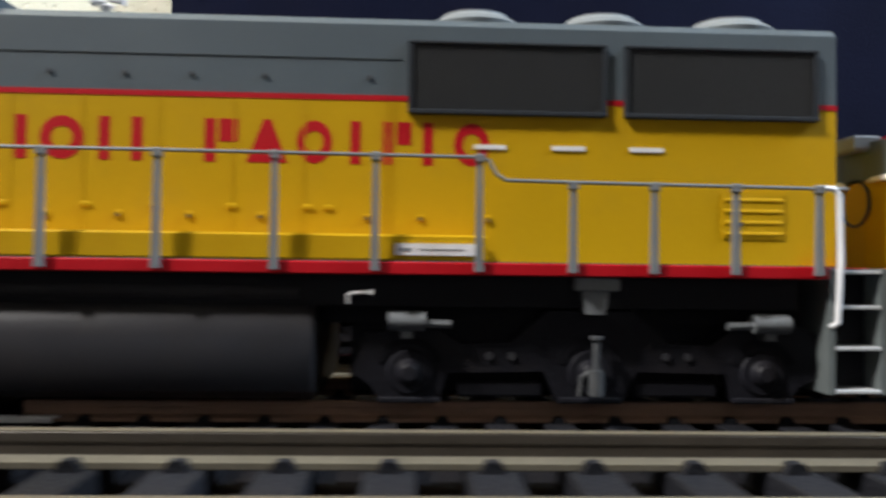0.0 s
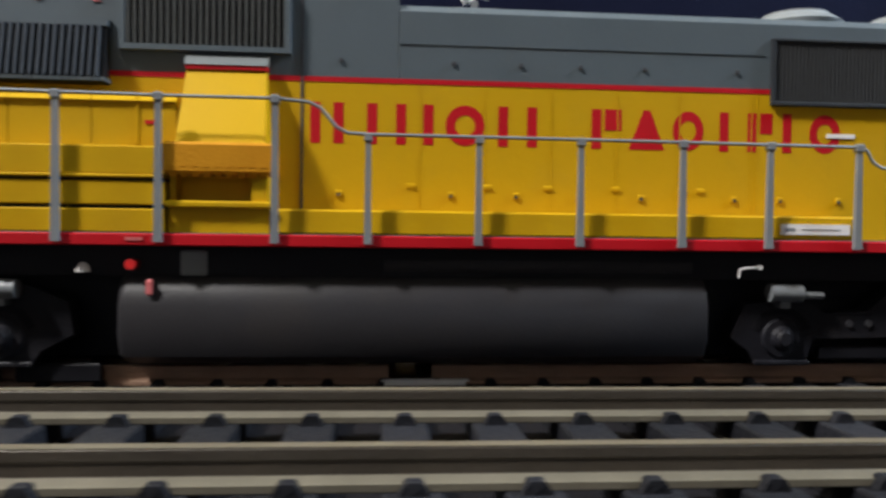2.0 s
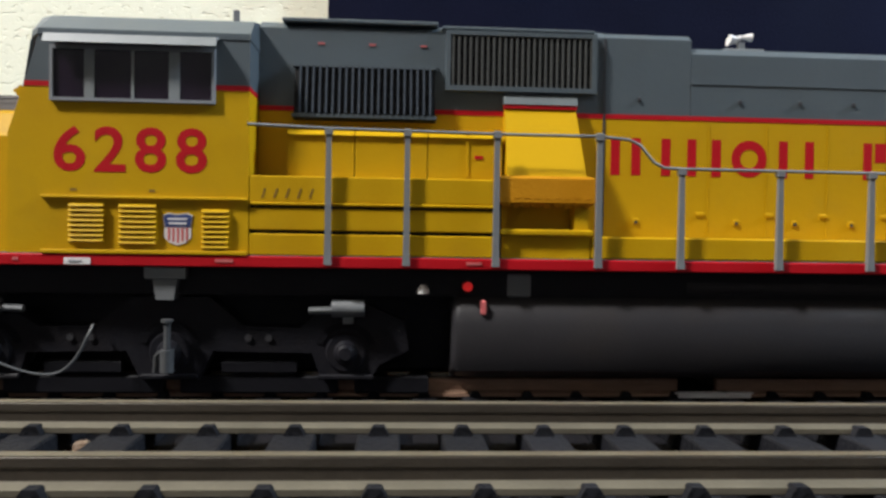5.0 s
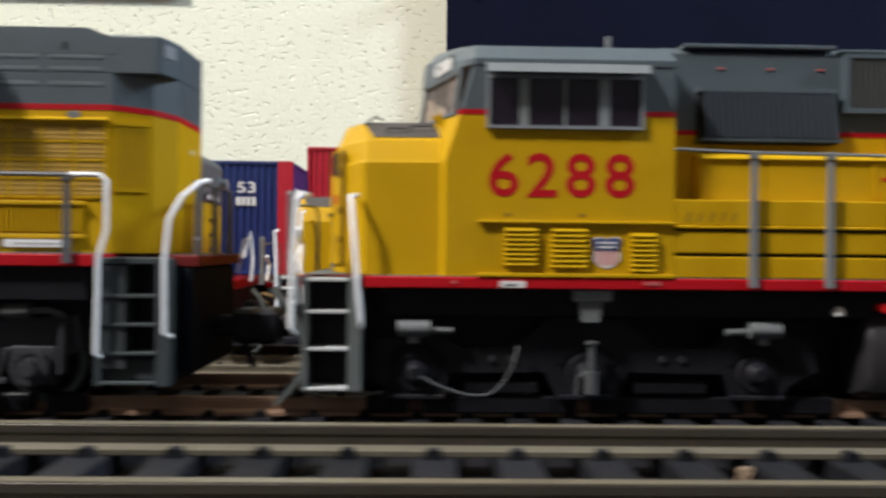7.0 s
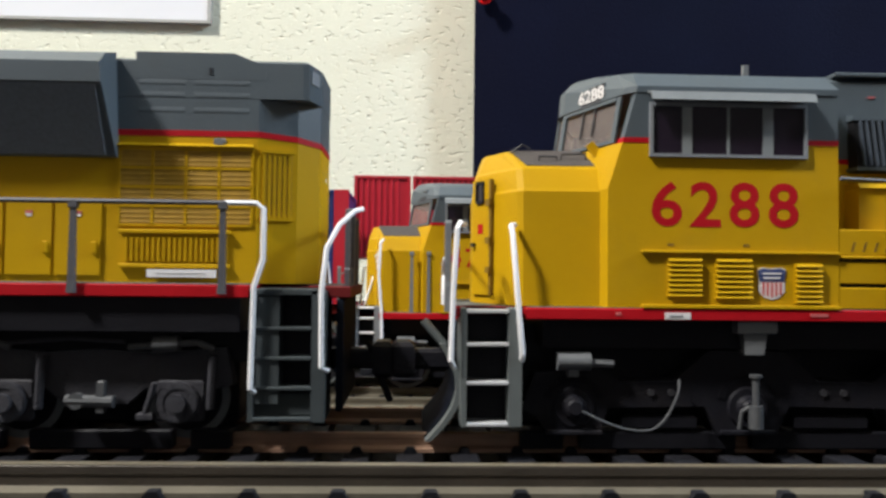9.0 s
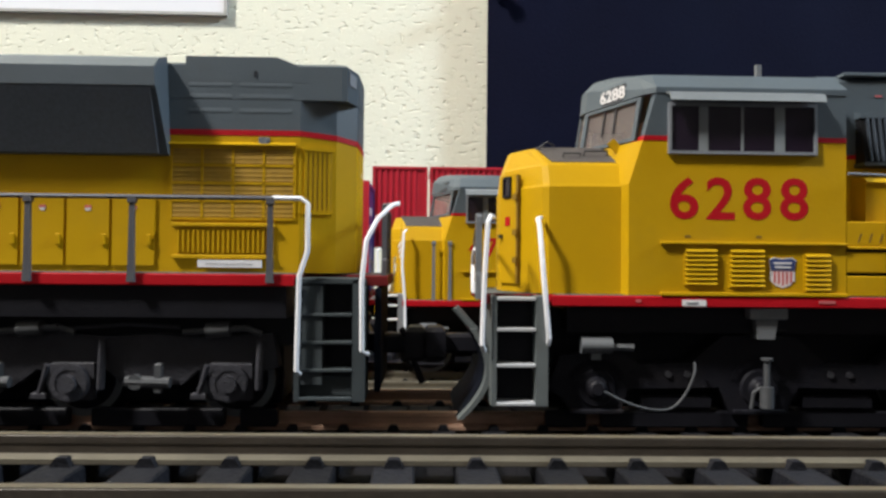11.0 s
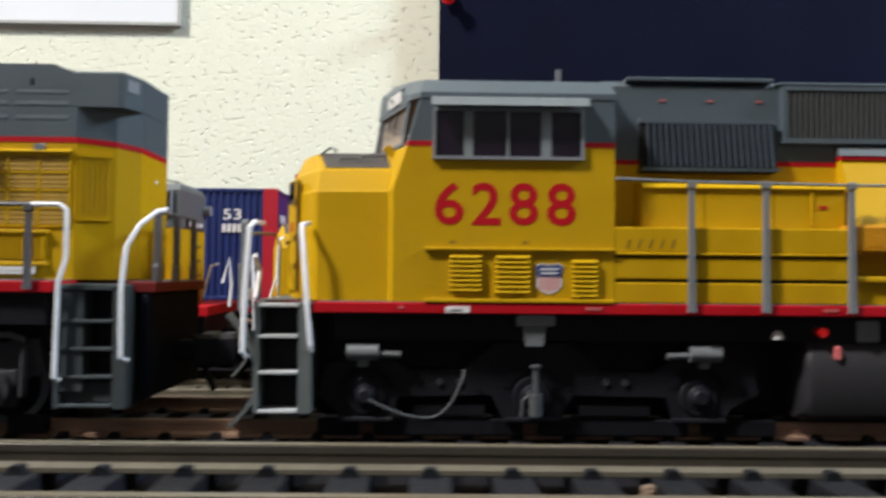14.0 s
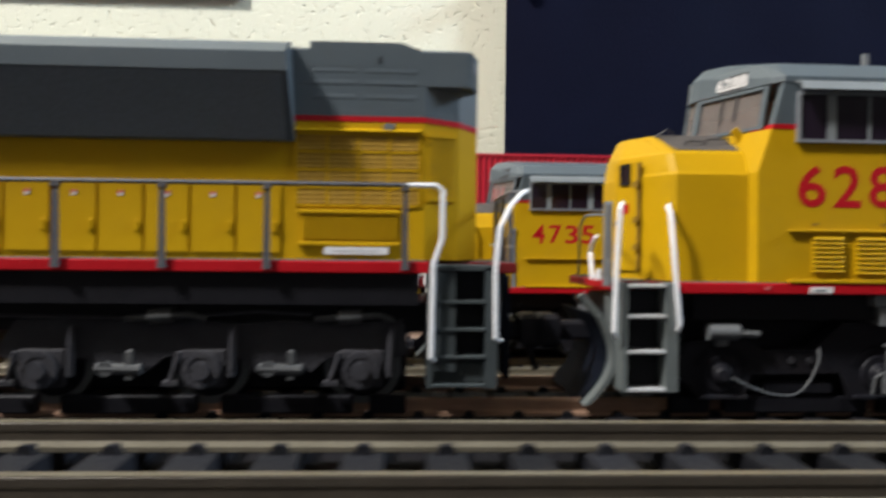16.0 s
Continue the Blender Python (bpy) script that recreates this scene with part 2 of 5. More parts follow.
# ---- mesh helpers (millimetres) ----


class B:
    """Collects solids into one bmesh; lengths are in millimetres."""

    def __init__(self):
        self.bm = bmesh.new()

    def face(self, vs):
        try:
            return self.bm.faces.new(vs)
        except ValueError:
            return None

    def loft(self, rings):
        rows = [[self.bm.verts.new(p) for p in r] for r in rings]
        n = len(rows[0])
        for a, b in zip(rows, rows[1:]):
            for i in range(n):
                self.face((a[i], a[(i + 1) % n], b[(i + 1) % n], b[i]))
        self.face(rows[0][::-1])
        self.face(rows[-1])
        return self

    def box(self, x0, x1, y0, y1, z0, z1, c=0.0):
        if c <= 0:
            return self.loft([[(x0, y0, z), (x1, y0, z), (x1, y1, z), (x0, y1, z)] for z in (z0, z1)])

        def ring(i, z):
            return [(x0 + i, y0 + i, z), (x1 - i, y0 + i, z), (x1 - i, y1 - i, z), (x0 + i, y1 - i, z)]
        return self.loft([ring(c, z0), ring(0, z0 + c), ring(0, z1 - c), ring(c, z1)])

    def plan(self, pts, z0, z1, c=0.0):
        return self.loft([[(x, y, z) for x, y in pts] for z in (z0, z1)])

    def side(self, pts, y0, y1):
        """A profile in x and z, pushed along y."""
        return self.loft([[(x, y, z) for x, z in pts] for y in (y0, y1)])

    def cross(self, pts, x0, x1):
        """A profile in y and z, pushed along x."""
        return self.loft([[(x, y, z) for y, z in pts] for x in (x0, x1)])

    def disc(self, c, axis, r, h, n=20, r2=None):
        r2 = r if r2 is None else r2
        rings = []
        for rad, t in ((r, 0), (r2, h)):
            ring = []
            for i in range(n):
                u, v = rad * math.cos(2 * math.pi * i / n), rad * math.sin(2 * math.pi * i / n)
                p = {"x": (t, u, v), "y": (u, t, v), "z": (u, v, t)}[axis]
                ring.append((c[0] + p[0], c[1] + p[1], c[2] + p[2]))
            rings.append(ring)
        return self.loft(rings)

    def ringdisc(self, c, axis, r, rin, h, n=28):
        prof = [(r, 0), (r, h), (rin, h), (rin, 0)]
        rows = []
        for i in range(n):
            a = 2 * math.pi * i / n
            row = []
            for rad, t in prof:
                u, v = rad * math.cos(a), rad * math.sin(a)
                p = {"x": (t, u, v), "y": (u, t, v), "z": (u, v, t)}[axis]
                row.append(self.bm.verts.new((c[0] + p[0], c[1] + p[1], c[2] + p[2])))
            rows.append(row)
        for i in range(n):
            a, b = rows[i], rows[(i + 1) % n]
            for k in range(4):
                self.face((a[k], a[(k + 1) % 4], b[(k + 1) % 4], b[k]))
        return self

    def tube(self, pts, r, n=8):
        pts = [Vector(p) for p in pts]
        rings, up = [], None
        for i, p in enumerate(pts):
            d = (pts[min(i + 1, len(pts) - 1)] - pts[max(i - 1, 0)]).normalized()
            if up is None:
                up = Vector((0, 0, 1)) if abs(d.z) < 0.9 else Vector((1, 0, 0))
            s = d.cross(up).normalized()
            up = s.cross(d).normalized()
            rings.append([p + r * (math.cos(2 * math.pi * k / n) * s + math.sin(2 * math.pi * k / n) * up) for k in range(n)])
        return self.loft(rings)


def part(name, b, mat, parent, label="", smooth=False):
    """Links what b holds as one mesh under parent. A thing keeps its own place; parts lie at its origin."""
    bm = b.bm
    o = Vector(parent.get("org", (0, 0, 0))) if parent else Vector((0, 0, 0))
    bmesh.ops.recalc_face_normals(bm, faces=bm.faces)
    for v in bm.verts:
        v.co = (v.co - o) * 0.001
    me = bpy.data.meshes.new(name)
    bm.to_mesh(me)
    bm.free()
    me.materials.append(mat)
    if smooth:
        me.polygons.foreach_set("use_smooth", [True] * len(me.polygons))
        me.set_sharp_from_angle(angle=radians(35))
    ob = new(name, me)
    if parent:
        ob.parent = parent
        ob["org"] = tuple(o)
    if label:
        tagged(ob, label)
    return ob


def thing(name, x, y, z, label, category, group="", kind=""):
    ob = new(name)
    ob.empty_display_size = 0.01
    ob.location = (x * 0.001, y * 0.001, z * 0.001)
    ob["org"] = (x, y, z)
    return tagged(ob, label, category, group, kind)


def lone(name, b, mat, label, category, group="", kind="", smooth=False):
    """A thing that is one single mesh."""
    ob = part(name, b, mat, None, smooth=smooth)
    return tagged(ob, label, category, group, kind)


def lettering(name, text, x, y, z, height, width, mat, parent, bold=0.0, turn=0.0, label=""):
    """Raised lettering that faces -y (turned about z by turn), its lower left at x, z."""
    cu = bpy.data.curves.new(name, "FONT")
    cu.body, cu.size, cu.extrude, cu.offset, cu.resolution_u = text, 1.0, 0.004, bold, 4
    tmp = bpy.data.objects.new("tmp", cu)
    me = bpy.data.meshes.new_from_object(tmp)
    bpy.data.objects.remove(tmp)
    co = np.empty(len(me.vertices) * 3)
    me.vertices.foreach_get("co", co)
    co = co.reshape(-1, 3)
    lo, hi = co.min(0), co.max(0)
    u = (co[:, 0] - lo[0]) / (hi[0] - lo[0]) * width
    v = (co[:, 1] - lo[1]) / (hi[1] - lo[1]) * height
    w = -(co[:, 2] - lo[2]) / (hi[2] - lo[2]) * 0.03
    a = radians(turn)
    o = parent.get("org", (0, 0, 0))
    out = np.stack([x + u * math.cos(a) - w * math.sin(a) - o[0], y + u * math.sin(a) + w * math.cos(a) - o[1], z + v - o[2]], 1) * 0.001
    me.vertices.foreach_set("co", out.ravel())
    me.materials.append(mat)
    ob = new(name, me)
    ob.parent = parent
    ob["org"] = tuple(o)
    if label:
        tagged(ob, label)
    return ob


# ---- the room and the layout board ----
TABLE = -7.0
WALL = 300.0


def room():
    b = B().box(-1900, 1900, WALL, WALL + 120, -900, 1900)
    lone("wall_north", b, STUCCO, "cream wall with rough trowelled stucco behind the layout", "wall", kind="structure")
    # never in view; its pale blue is set to bounce soft fill forwards
    lone("wall_south", B().box(-1900, 1900, -2500, -2400, -900, 1900), SOUTH, "unseen wall behind the camera, pale blue to bounce fill light", "wall", kind="structure")
    lone("wall_west", B().box(-2000, -1900, -2400, WALL, -900, 1900), PANEL, "plain brown side wall of the room", "wall", kind="structure")
    lone("wall_east", B().box(1900, 2000, -2400, WALL, -900, 1900), PANEL, "plain brown side wall of the room", "wall", kind="structure")
    lone("ceiling", B().box(-1900, 1900, -2400, WALL, 1900, 2000), CEIL, "plain white painted ceiling", "ceiling", kind="structure")
    lone("floor", B().box(-1900, 1900, -2400, WALL, -1000, -900), FLOORM, "plain brown carpet floor under the layout", "floor", kind="structure")
    lone("layout_board", B().box(-1400, 1300, -330, WALL - 4, TABLE - 20, TABLE, 1.0), BOARD, "black painted layout board that carries the tracks", "board", kind="structure")
    for x in (-1350, 1250):
        for y in (-300, 250):
            lone("trestle_leg", B().box(x - 25, x + 25, y - 25, y + 25, -900, TABLE - 20, 3), FLOORM, "square brown wooden leg under the layout board", "table leg", group="layout legs")


room()


def curtain():
    n, rows = 220, []
    for k, z in ((0, TABLE + 1), (1, 120), (2, 700)):
        front, back = [], []
        for i in range(n + 1):
            x = -115.4 + i * 3.6
            y = 288 + 2.8 * math.sin(x / 27 + 0.5 * k) + 1.5 * math.sin(x / 11.0 + k) + 1.5 * math.sin(x / 61.0 - k)
            front.append((x, y, z))
            back.append((x, y + 1.2, z))
        rows.append(front + back[::-1])
    b = B().loft(rows)
    lone("curtain", b, CLOTH, "dark navy cloth hung against the stucco wall", "curtain", smooth=True)


curtain()


def push_pin(x, y, z):
    t = thing("push_pin", x, y, z, "red plastic push pin holding the dark cloth", "push pin")
    part("pin_head", B().disc((x, y - 9, z), "y", 3.6, 2, 16).disc((x, y - 7, z), "y", 2.1, 4, 16, 2.6).disc((x, y - 3, z), "y", 3.8, 1.4, 16), PINRED, t, smooth=True)
    part("needle", B().disc((x, y - 2, z), "y", 0.4, 12, 8), STEEL, t, "thin steel needle")


push_pin(-111.0, 287, 161.5)


def whiteboard():
    x1, z0 = -249.8, 148.6
    t = thing("notice_board", x1 - 150, WALL - 6, z0, "white glossy notice board with a grey edge on the wall", "notice board")
    part("panel", B().box(x1 - 300, x1 - 1.7, WALL - 2.6, WALL - 0.4, z0 + 1.7, z0 + 220, 0.3), PAPER, t)
    part("edge_trim", B().box(x1 - 300, x1, WALL - 3.2, WALL - 0.3, z0, z0 + 1.6, 0.2).box(x1 - 1.6, x1, WALL - 3.2, WALL - 0.3, z0 + 1.62, z0 + 221, 0.2), FRAMEGREY, t, "thin grey edge trim")


whiteboard()

# ---- tracks ----
GAUGE, PITCH, RAILH = 16.5, 6.31, 2.1


def rail_profile(y, top):
    h = RAILH
    return [(y - 1.25, top - h), (y + 1.25, top - h), (y + 1.25, top - h + 0.4), (y + 0.36, top - h + 0.7), (y + 0.36, top - 0.75), (y + 0.46, top - 0.6), (y + 0.46, top - 0.08), (y + 0.4, top),
            (y - 0.4, top), (y - 0.46, top - 0.08), (y - 0.46, top - 0.6), (y - 0.36, top - 0.75), (y - 0.36, top - h + 0.7), (y - 1.25, top - h + 0.4)]


def track(x0, x1, yc, top, slope, mat, label, near0, near1, tie_mat=TIE, cut=None, gauge=GAUGE, tilt=0.0):
    """A straight run of model track; y = yc at x = -150 and drifts by slope, z falls by tilt; ties between near0 and near1 are pieces."""
    t = thing("track", -150, yc, top, label, "model track")
    t.rotation_euler = (0, math.atan(tilt), math.atan(slope))
    for s in (-1, 1):
        yr = yc + s * gauge / 2
        b = B()
        for xa, xb in ((x0, cut[0]), (cut[1], x1)) if cut and s < 0 else ((x0, x1),):
            b.cross(rail_profile(yr, top), xa, xb)
        rl = part("rail", b, mat, t)
        if mat is RAIL:
            part("rail_head", B().box(x0, x1, yr - 0.44, yr + 0.44, top + 0.002, top + 0.05), BRIGHTRAIL, rl, "polished running surface")
            # the foot's lighter colour stands in for lamplight caught on its upper edge
            part("rail_foot", B().cross([(yr - 1.29, top - RAILH + 0.06), (yr - 0.5, top - RAILH + 0.06), (yr - 0.5, top - RAILH + 0.69), (yr - 1.29, top - RAILH + 0.44)], x0, x1), BRIGHTRAIL, rl, "rail foot edge, lamplight put into its lighter colour")
    zt = top - RAILH
    bed_top = zt - 1.6
    me_tie = None
    rest = B()
    n = int((x1 - x0) / PITCH)
    for i in range(n):
        x = x0 + (i + 0.5) * PITCH
        jx = random.uniform(-0.12, 0.12)
        if near0 <= x <= near1:
            if me_tie is None:
                b = B()
                b.box(-1.6, 1.6, -gauge / 2 - 6.7, gauge / 2 + 6.7, -1.6, 0, 0.15)
                for s in (-1, 1):
                    for q in (-1, 1):
                        y = s * gauge / 2 + q * 1.45
                        b.loft([[(-w, y - 0.5, z), (w, y - 0.5, z), (w, y + 0.4, z), (-w, y + 0.4, z)] for z, w in ((-0.05, 0.8), (0.4, 0.6), (0.7, 0.38))])
                ob = part("tie", b, tie_mat, None)
                me_tie = ob.data
            else:
                ob = new("tie", me_tie)
            ob.parent = t
            ob["org"] = (-150, yc, top)
            ob.location = ((x + jx + 150) * 0.001, 0, (zt - top) * 0.001)
        else:
            rest.box(x - 1.6, x + 1.6, yc - gauge / 2 - 6.7, yc + gauge / 2 + 6.7, zt - 1.6, zt)
    ob = part("far_tie", rest, tie_mat, t)
    tagged(ob, kind="stuff")
    bed = B().cross([(yc - 22, TABLE), (yc + 22, TABLE), (yc + 17.5, bed_top), (yc - 17.5, bed_top)], x0, x1)
    if bed_top > TABLE + 0.6:
        part("roadbed", bed, BOARD, t, "black roadbed strip")
    return t


track(-507.4, 400, -35.7, 8.18, 0.004, RAIL, "weathered nickel silver model track with dark grey ties", -290, 110, gauge=13.6, tilt=0.005)
track(-900, 700, 15.0, 3.0, 0.0, BROWNRAIL, "rust-brown model track with dark ties under the locomotives", -200, 110, cut=(-44.3, -39.2))
track(-900, 700, 61.0, -3.1, 0.0, BRIGHTRAIL, "empty bright model track behind the locomotives", -260, -60, TANTIE)
track(-900, 700, 91.0, -3.1, 0.0, BRIGHTRAIL, "weathered model track that carries the back locomotives", -180, -120)
track(-900, 700, 146.0, -3.1, 0.0, RUSTRAIL, "rust-brown model track under the blue container car", -200, -130)
track(-900, 700, 180.0, -3.1, 0.0, RUSTRAIL, "rust-brown model track under the red containers", -170, -150)


def rail_joiner(x0, x1, y, z):
    """Thin joiner that spans the cut in the near rail at its foot; its white stands in for lamplight."""
    b = B().box(x0, x1, y - 0.3, y + 0.5, z, z + 0.2, 0.05).box(x0 + 0.4, x1 - 0.4, y - 0.35, y - 0.2, z - 0.5, z + 0.1, 0.05)
    lone("rail_joiner", b, WHITE, "metal rail joiner across the cut in the brown rail, whitened for lamplight", "rail joiner")


rail_joiner(-45.2, -35.0, 5.0, 1.4)


def clump(x, y, z):
    bm = bmesh.new()
    bmesh.ops.create_icosphere(bm, subdivisions=3, radius=1.0)
    for v in bm.verts:
        k = 1 + 0.16 * math.sin(5.1 * v.co.x + 2) * math.cos(4.3 * v.co.z) + 0.1 * math.sin(9 * v.co.y + 7 * v.co.z)
        v.co = Vector((v.co.x * 0.65 * k + x, v.co.y * 0.6 * k + y, v.co.z * 0.8 * k + z + 0.7))
    b = B()
    b.bm.free()
    b.bm = bm
    lone("clump", b, CLUMP, "small tan clump of debris on the ties", "debris", smooth=True)


clump(-102.7, -31.5, 4.25)


# ---- locomotives ----
DULL = material("dull_dark_metal", (0.065, 0.068, 0.072), 0.5, spread=0.3, scale=600)


def wheel(x, yc, r, zr, t):
    """One wheel on each side; zr is the rail top."""
    for s in (-1, 1):
        y = yc + s * GAUGE / 2
        w = part("wheel", B().disc((x, y - 1.2, zr + r), "y", r, 2.4, 28).disc((x, y + (1.2 if s < 0 else -1.9), zr + r), "y", r + 0.7, 0.7, 28), TRUCK, t, smooth=True)
        part("rim", B().ringdisc((x, y - 1.35 if s < 0 else y + 1.2, zr + r), "y", r, r - 0.9, 0.15), STEEL, w, "worn bright wheel rim")


def truck(x0, x1, x2, dy, dz, t, hose=False):
    """A six-wheel truck with its near sideframe; axles at x0, x1, x2."""
    zr = (3.0 if dy == 0 else 1.5) + dz
    for x in (x0, x1, x2):
        wheel(x, 15.5 + dy, 6.9 + dz - zr, zr, t)
    for y0, y1 in ((3.2, 5.6), (24.4, 26.8)):
        b = B()
        up = [(x0 - 6, 6.6), (x0 - 4.5, 10.6), (x0 + 3, 11.2), (x0 + 5.5, 9.6), (x1 - 8.5, 9.8), (x1 - 4.5, 13.2), (x1 + 4.5, 13.2), (x1 + 8.5, 9.8),
              (x2 - 5.5, 9.6), (x2 - 3, 11.4), (x2 + 2.0, 12.6), (x2 + 7.0, 10.5), (x2 + 7.5, 7.0)]
        lo = [(x2 + 4, 5.2), (x2 + 3, 3.6), (x2 - 3, 3.6), (x2 - 4, 6.6), (x1 + 5, 6.8), (x1 + 3.4, 3.4), (x1 - 3.4, 3.4), (x1 - 5, 6.8), (x0 + 4, 6.6), (x0 + 3, 3.6), (x0 - 3, 3.6), (x0 - 4, 5.2)]
        b.side([(x, z + dz) for x, z in up + lo], y0 + dy, y1 + dy)
        part("sideframe", b, TRUCK, t)
    y = 3.2 + dy
    for i, x in enumerate((x0, x1, x2)):
        b = B().disc((x, y - 0.35, 6.7 + dz), "y", 2.2, 0.5, 24, 2.5).disc((x, y - 0.9, 6.7 + dz), "y", 1.15, 0.6, 18, 1.5).disc((x, y - 1.25, 6.7 + dz), "y", 0.75, 0.4, 14, 1.1)
        jb = part("journal_box", b, TRUCK, t, smooth=True)
        part("journal_arch", B().loft([[(x + r * math.cos(q), yy, 6.7 + dz + r * math.sin(q)) for r, yy in ((2.9, y - 0.12), (3.7, y - 0.12), (3.7, y + 0.3), (2.9, y + 0.3))] for q in [math.pi * (0.1 + 0.8 * k / 10) for k in range(11)]]), BOARD, jb, "dark slot over the journal")
        part("pedestal_foot", B().box(x - 3.3, x + 3.3, y - 0.5, y + 0.2, 3.5 + dz, 4.1 + dz, 0.15), TRUCK, jb)
    for x in ((x0 + x1) / 2, (x1 + x2) / 2):
        part("spring_plank", B().box(x - 4.4, x + 4.4, y + 0.5, y + 1.6, 4.0 + dz, 5.6 + dz, 0.25), BLACK, t)
        part("frame_slot", B().box(x - 2.6, x + 1.6, y - 0.06, y + 0.2, 9.3 + dz, 9.75 + dz), BOARD, t)
    for x in ((x0 + x1) / 2 - 1.2, (x0 + x1) / 2 + 1.2, (x1 + x2) / 2 - 1.2, (x1 + x2) / 2 + 1.2):
        part("bolt", B().disc((x, y - 0.25, 8.4 + dz), "y", 0.42, 0.4, 8), INK, t)
    part("gear_case", B().box(x0 - 6.5, x2 + 12.5, 8.2 + dy, 21.8 + dy, 3.4 + dz, 12.8 + dz, 0.6), BLACK, t, "black gear case between the wheels")
    # damper on the middle axle, pedestal above it
    part("damper", B().tube([(x1 + 0.2, y - 1.8, 4.6 + dz), (x1 + 0.2, y - 1.8, 7.2 + dz)], 0.8, 12).tube([(x1 + 0.2, y - 1.8, 7.2 + dz), (x1 + 0.2, y - 1.8, 10.4 + dz)], 0.38, 10)
         .disc((x1 + 0.2, y - 1.8, 10.4 + dz), "z", 0.7, 0.3, 12).tube([(x1 - 0.5, y - 1.6, 7.0 + dz), (x1 - 1.2, y - 1.3, 6.4 + dz), (x1 - 1.4, y - 1.1, 4.4 + dz)], 0.25, 8), DULL, t, "dull grey damper", smooth=True)
    part("bolster_bracket", B().box(x1 - 2.2, x1 + 2.4, y - 2.6, y + 2, 15.4 + dz, 16.85 + dz, 0.15).loft([[(x1 + a, y + c, z + dz) for a, c in ((-w, -2.2), (w, -2.2), (w, 2), (-w, 2))] for z, w in ((13.0, 1.0), (15.4, 1.4))]), STEEL, t, "grey metal bracket")
    for x, s in ((x0, 1), (x2, -1)):
        xa, za = x - s * 0.3, 12.1 + dz
        b = B().tube([(xa - 1.9, y - 1.2, za), (xa + 1.9, y - 1.2, za)], 1.05, 12).tube([(xa + s * 1.9, y - 1.2, za - 0.2), (xa + s * 4.6, y - 1.2, za - 0.3)], 0.45, 8)
        b.box(xa - 0.6, xa + 0.6, y - 1.4, y + 0.2, za - 1.8, za - 0.5)
        part("brake_cylinder", b, STEEL, t, "light grey brake cylinder", smooth=True)
    if hose:
        # added black bars that keep the rail's upper edge dark below the truck
        for xa, xb in ((x0 + 1, x1 - 1), (x1 + 1, x2 - 1), (x2 + 1, x2 + 10), (x0 - 6, x0 - 1)):
            part("rail_cover", B().box(xa, xb, y + 0.8, y + 2.0, 1.6 + dz, 3.7 + dz, 0.2), BLACK, t, "low black bar added to hide the rail's upper edge")
        pts = [(x0 + 0.5, y - 2.4, 6.6 + dz), (x0 + 3, y - 2.4, 5.4 + dz), (x0 + 6, y - 2.3, 4.5 + dz), (x0 + 8.6, y - 2.2, 4.6 + dz), (x0 + 10.4, y - 2, 6.2 + dz), (x0 + 11.6, y - 1.8, 8.6 + dz), (x0 + 12, y - 1, 10 + dz)]
        fine = []
        for p0, p1, p2, p3 in zip([pts[0]] + pts[:-2], pts[:-1], pts[1:], pts[2:] + [pts[-1]]):
            for k in range(5):
                u = k / 5
                fine.append(tuple(0.5 * (2 * b + (c - a) * u + (2 * a - 5 * b + 4 * c - d) * u * u + (3 * b - a - 3 * c + d) * u ** 3) for a, b, c, d in zip(p0, p1, p2, p3)))
        part("cable", B().tube(fine + [pts[-1]], 0.16, 8), DULL, t, "thin grey cable loop", smooth=True)


def handrail_post(x, y, z0, z1, t, mat):
    b = B().loft([[(x - w, y - d, z), (x + w, y - d, z), (x + w, y + d, z), (x - w, y + d, z)] for z, w, d in ((z0, 0.46, 0.35), (z0 + 1.5, 0.37, 0.3), (z1 - 1.2, 0.29, 0.26), (z1, 0.29, 0.26))])
    b.box(x - 0.46, x + 0.46, y - 0.4, y + 0.4, z1 - 0.6, z1 + 0.35, 0.12)
    part("handrail_post", b, mat, t)


def steps(x0, x1, y0, y1, treads, top, zlow, t, mat, bright):
    """Corner steps: two stringers, a dark back and bright tread edges."""
    s = part("step_unit", B().box(x0, x0 + 0.6, y0, y1, zlow, top, 0.1).box(x1 - 1.5, x1, y0, y1, zlow, top, 0.1), mat, t)
    part("step_back", B().box(x0 + 0.6, x1 - 1.5, y0 + 3.0, y0 + 3.6, zlow, top), BLACK, s, "black step back")
    for z in treads:
        part("tread", B().box(x0 + 0.6, x1 - 1.5, y0 - 0.1, y0 + 3.0, z - 0.4, z, 0.08), bright, s)


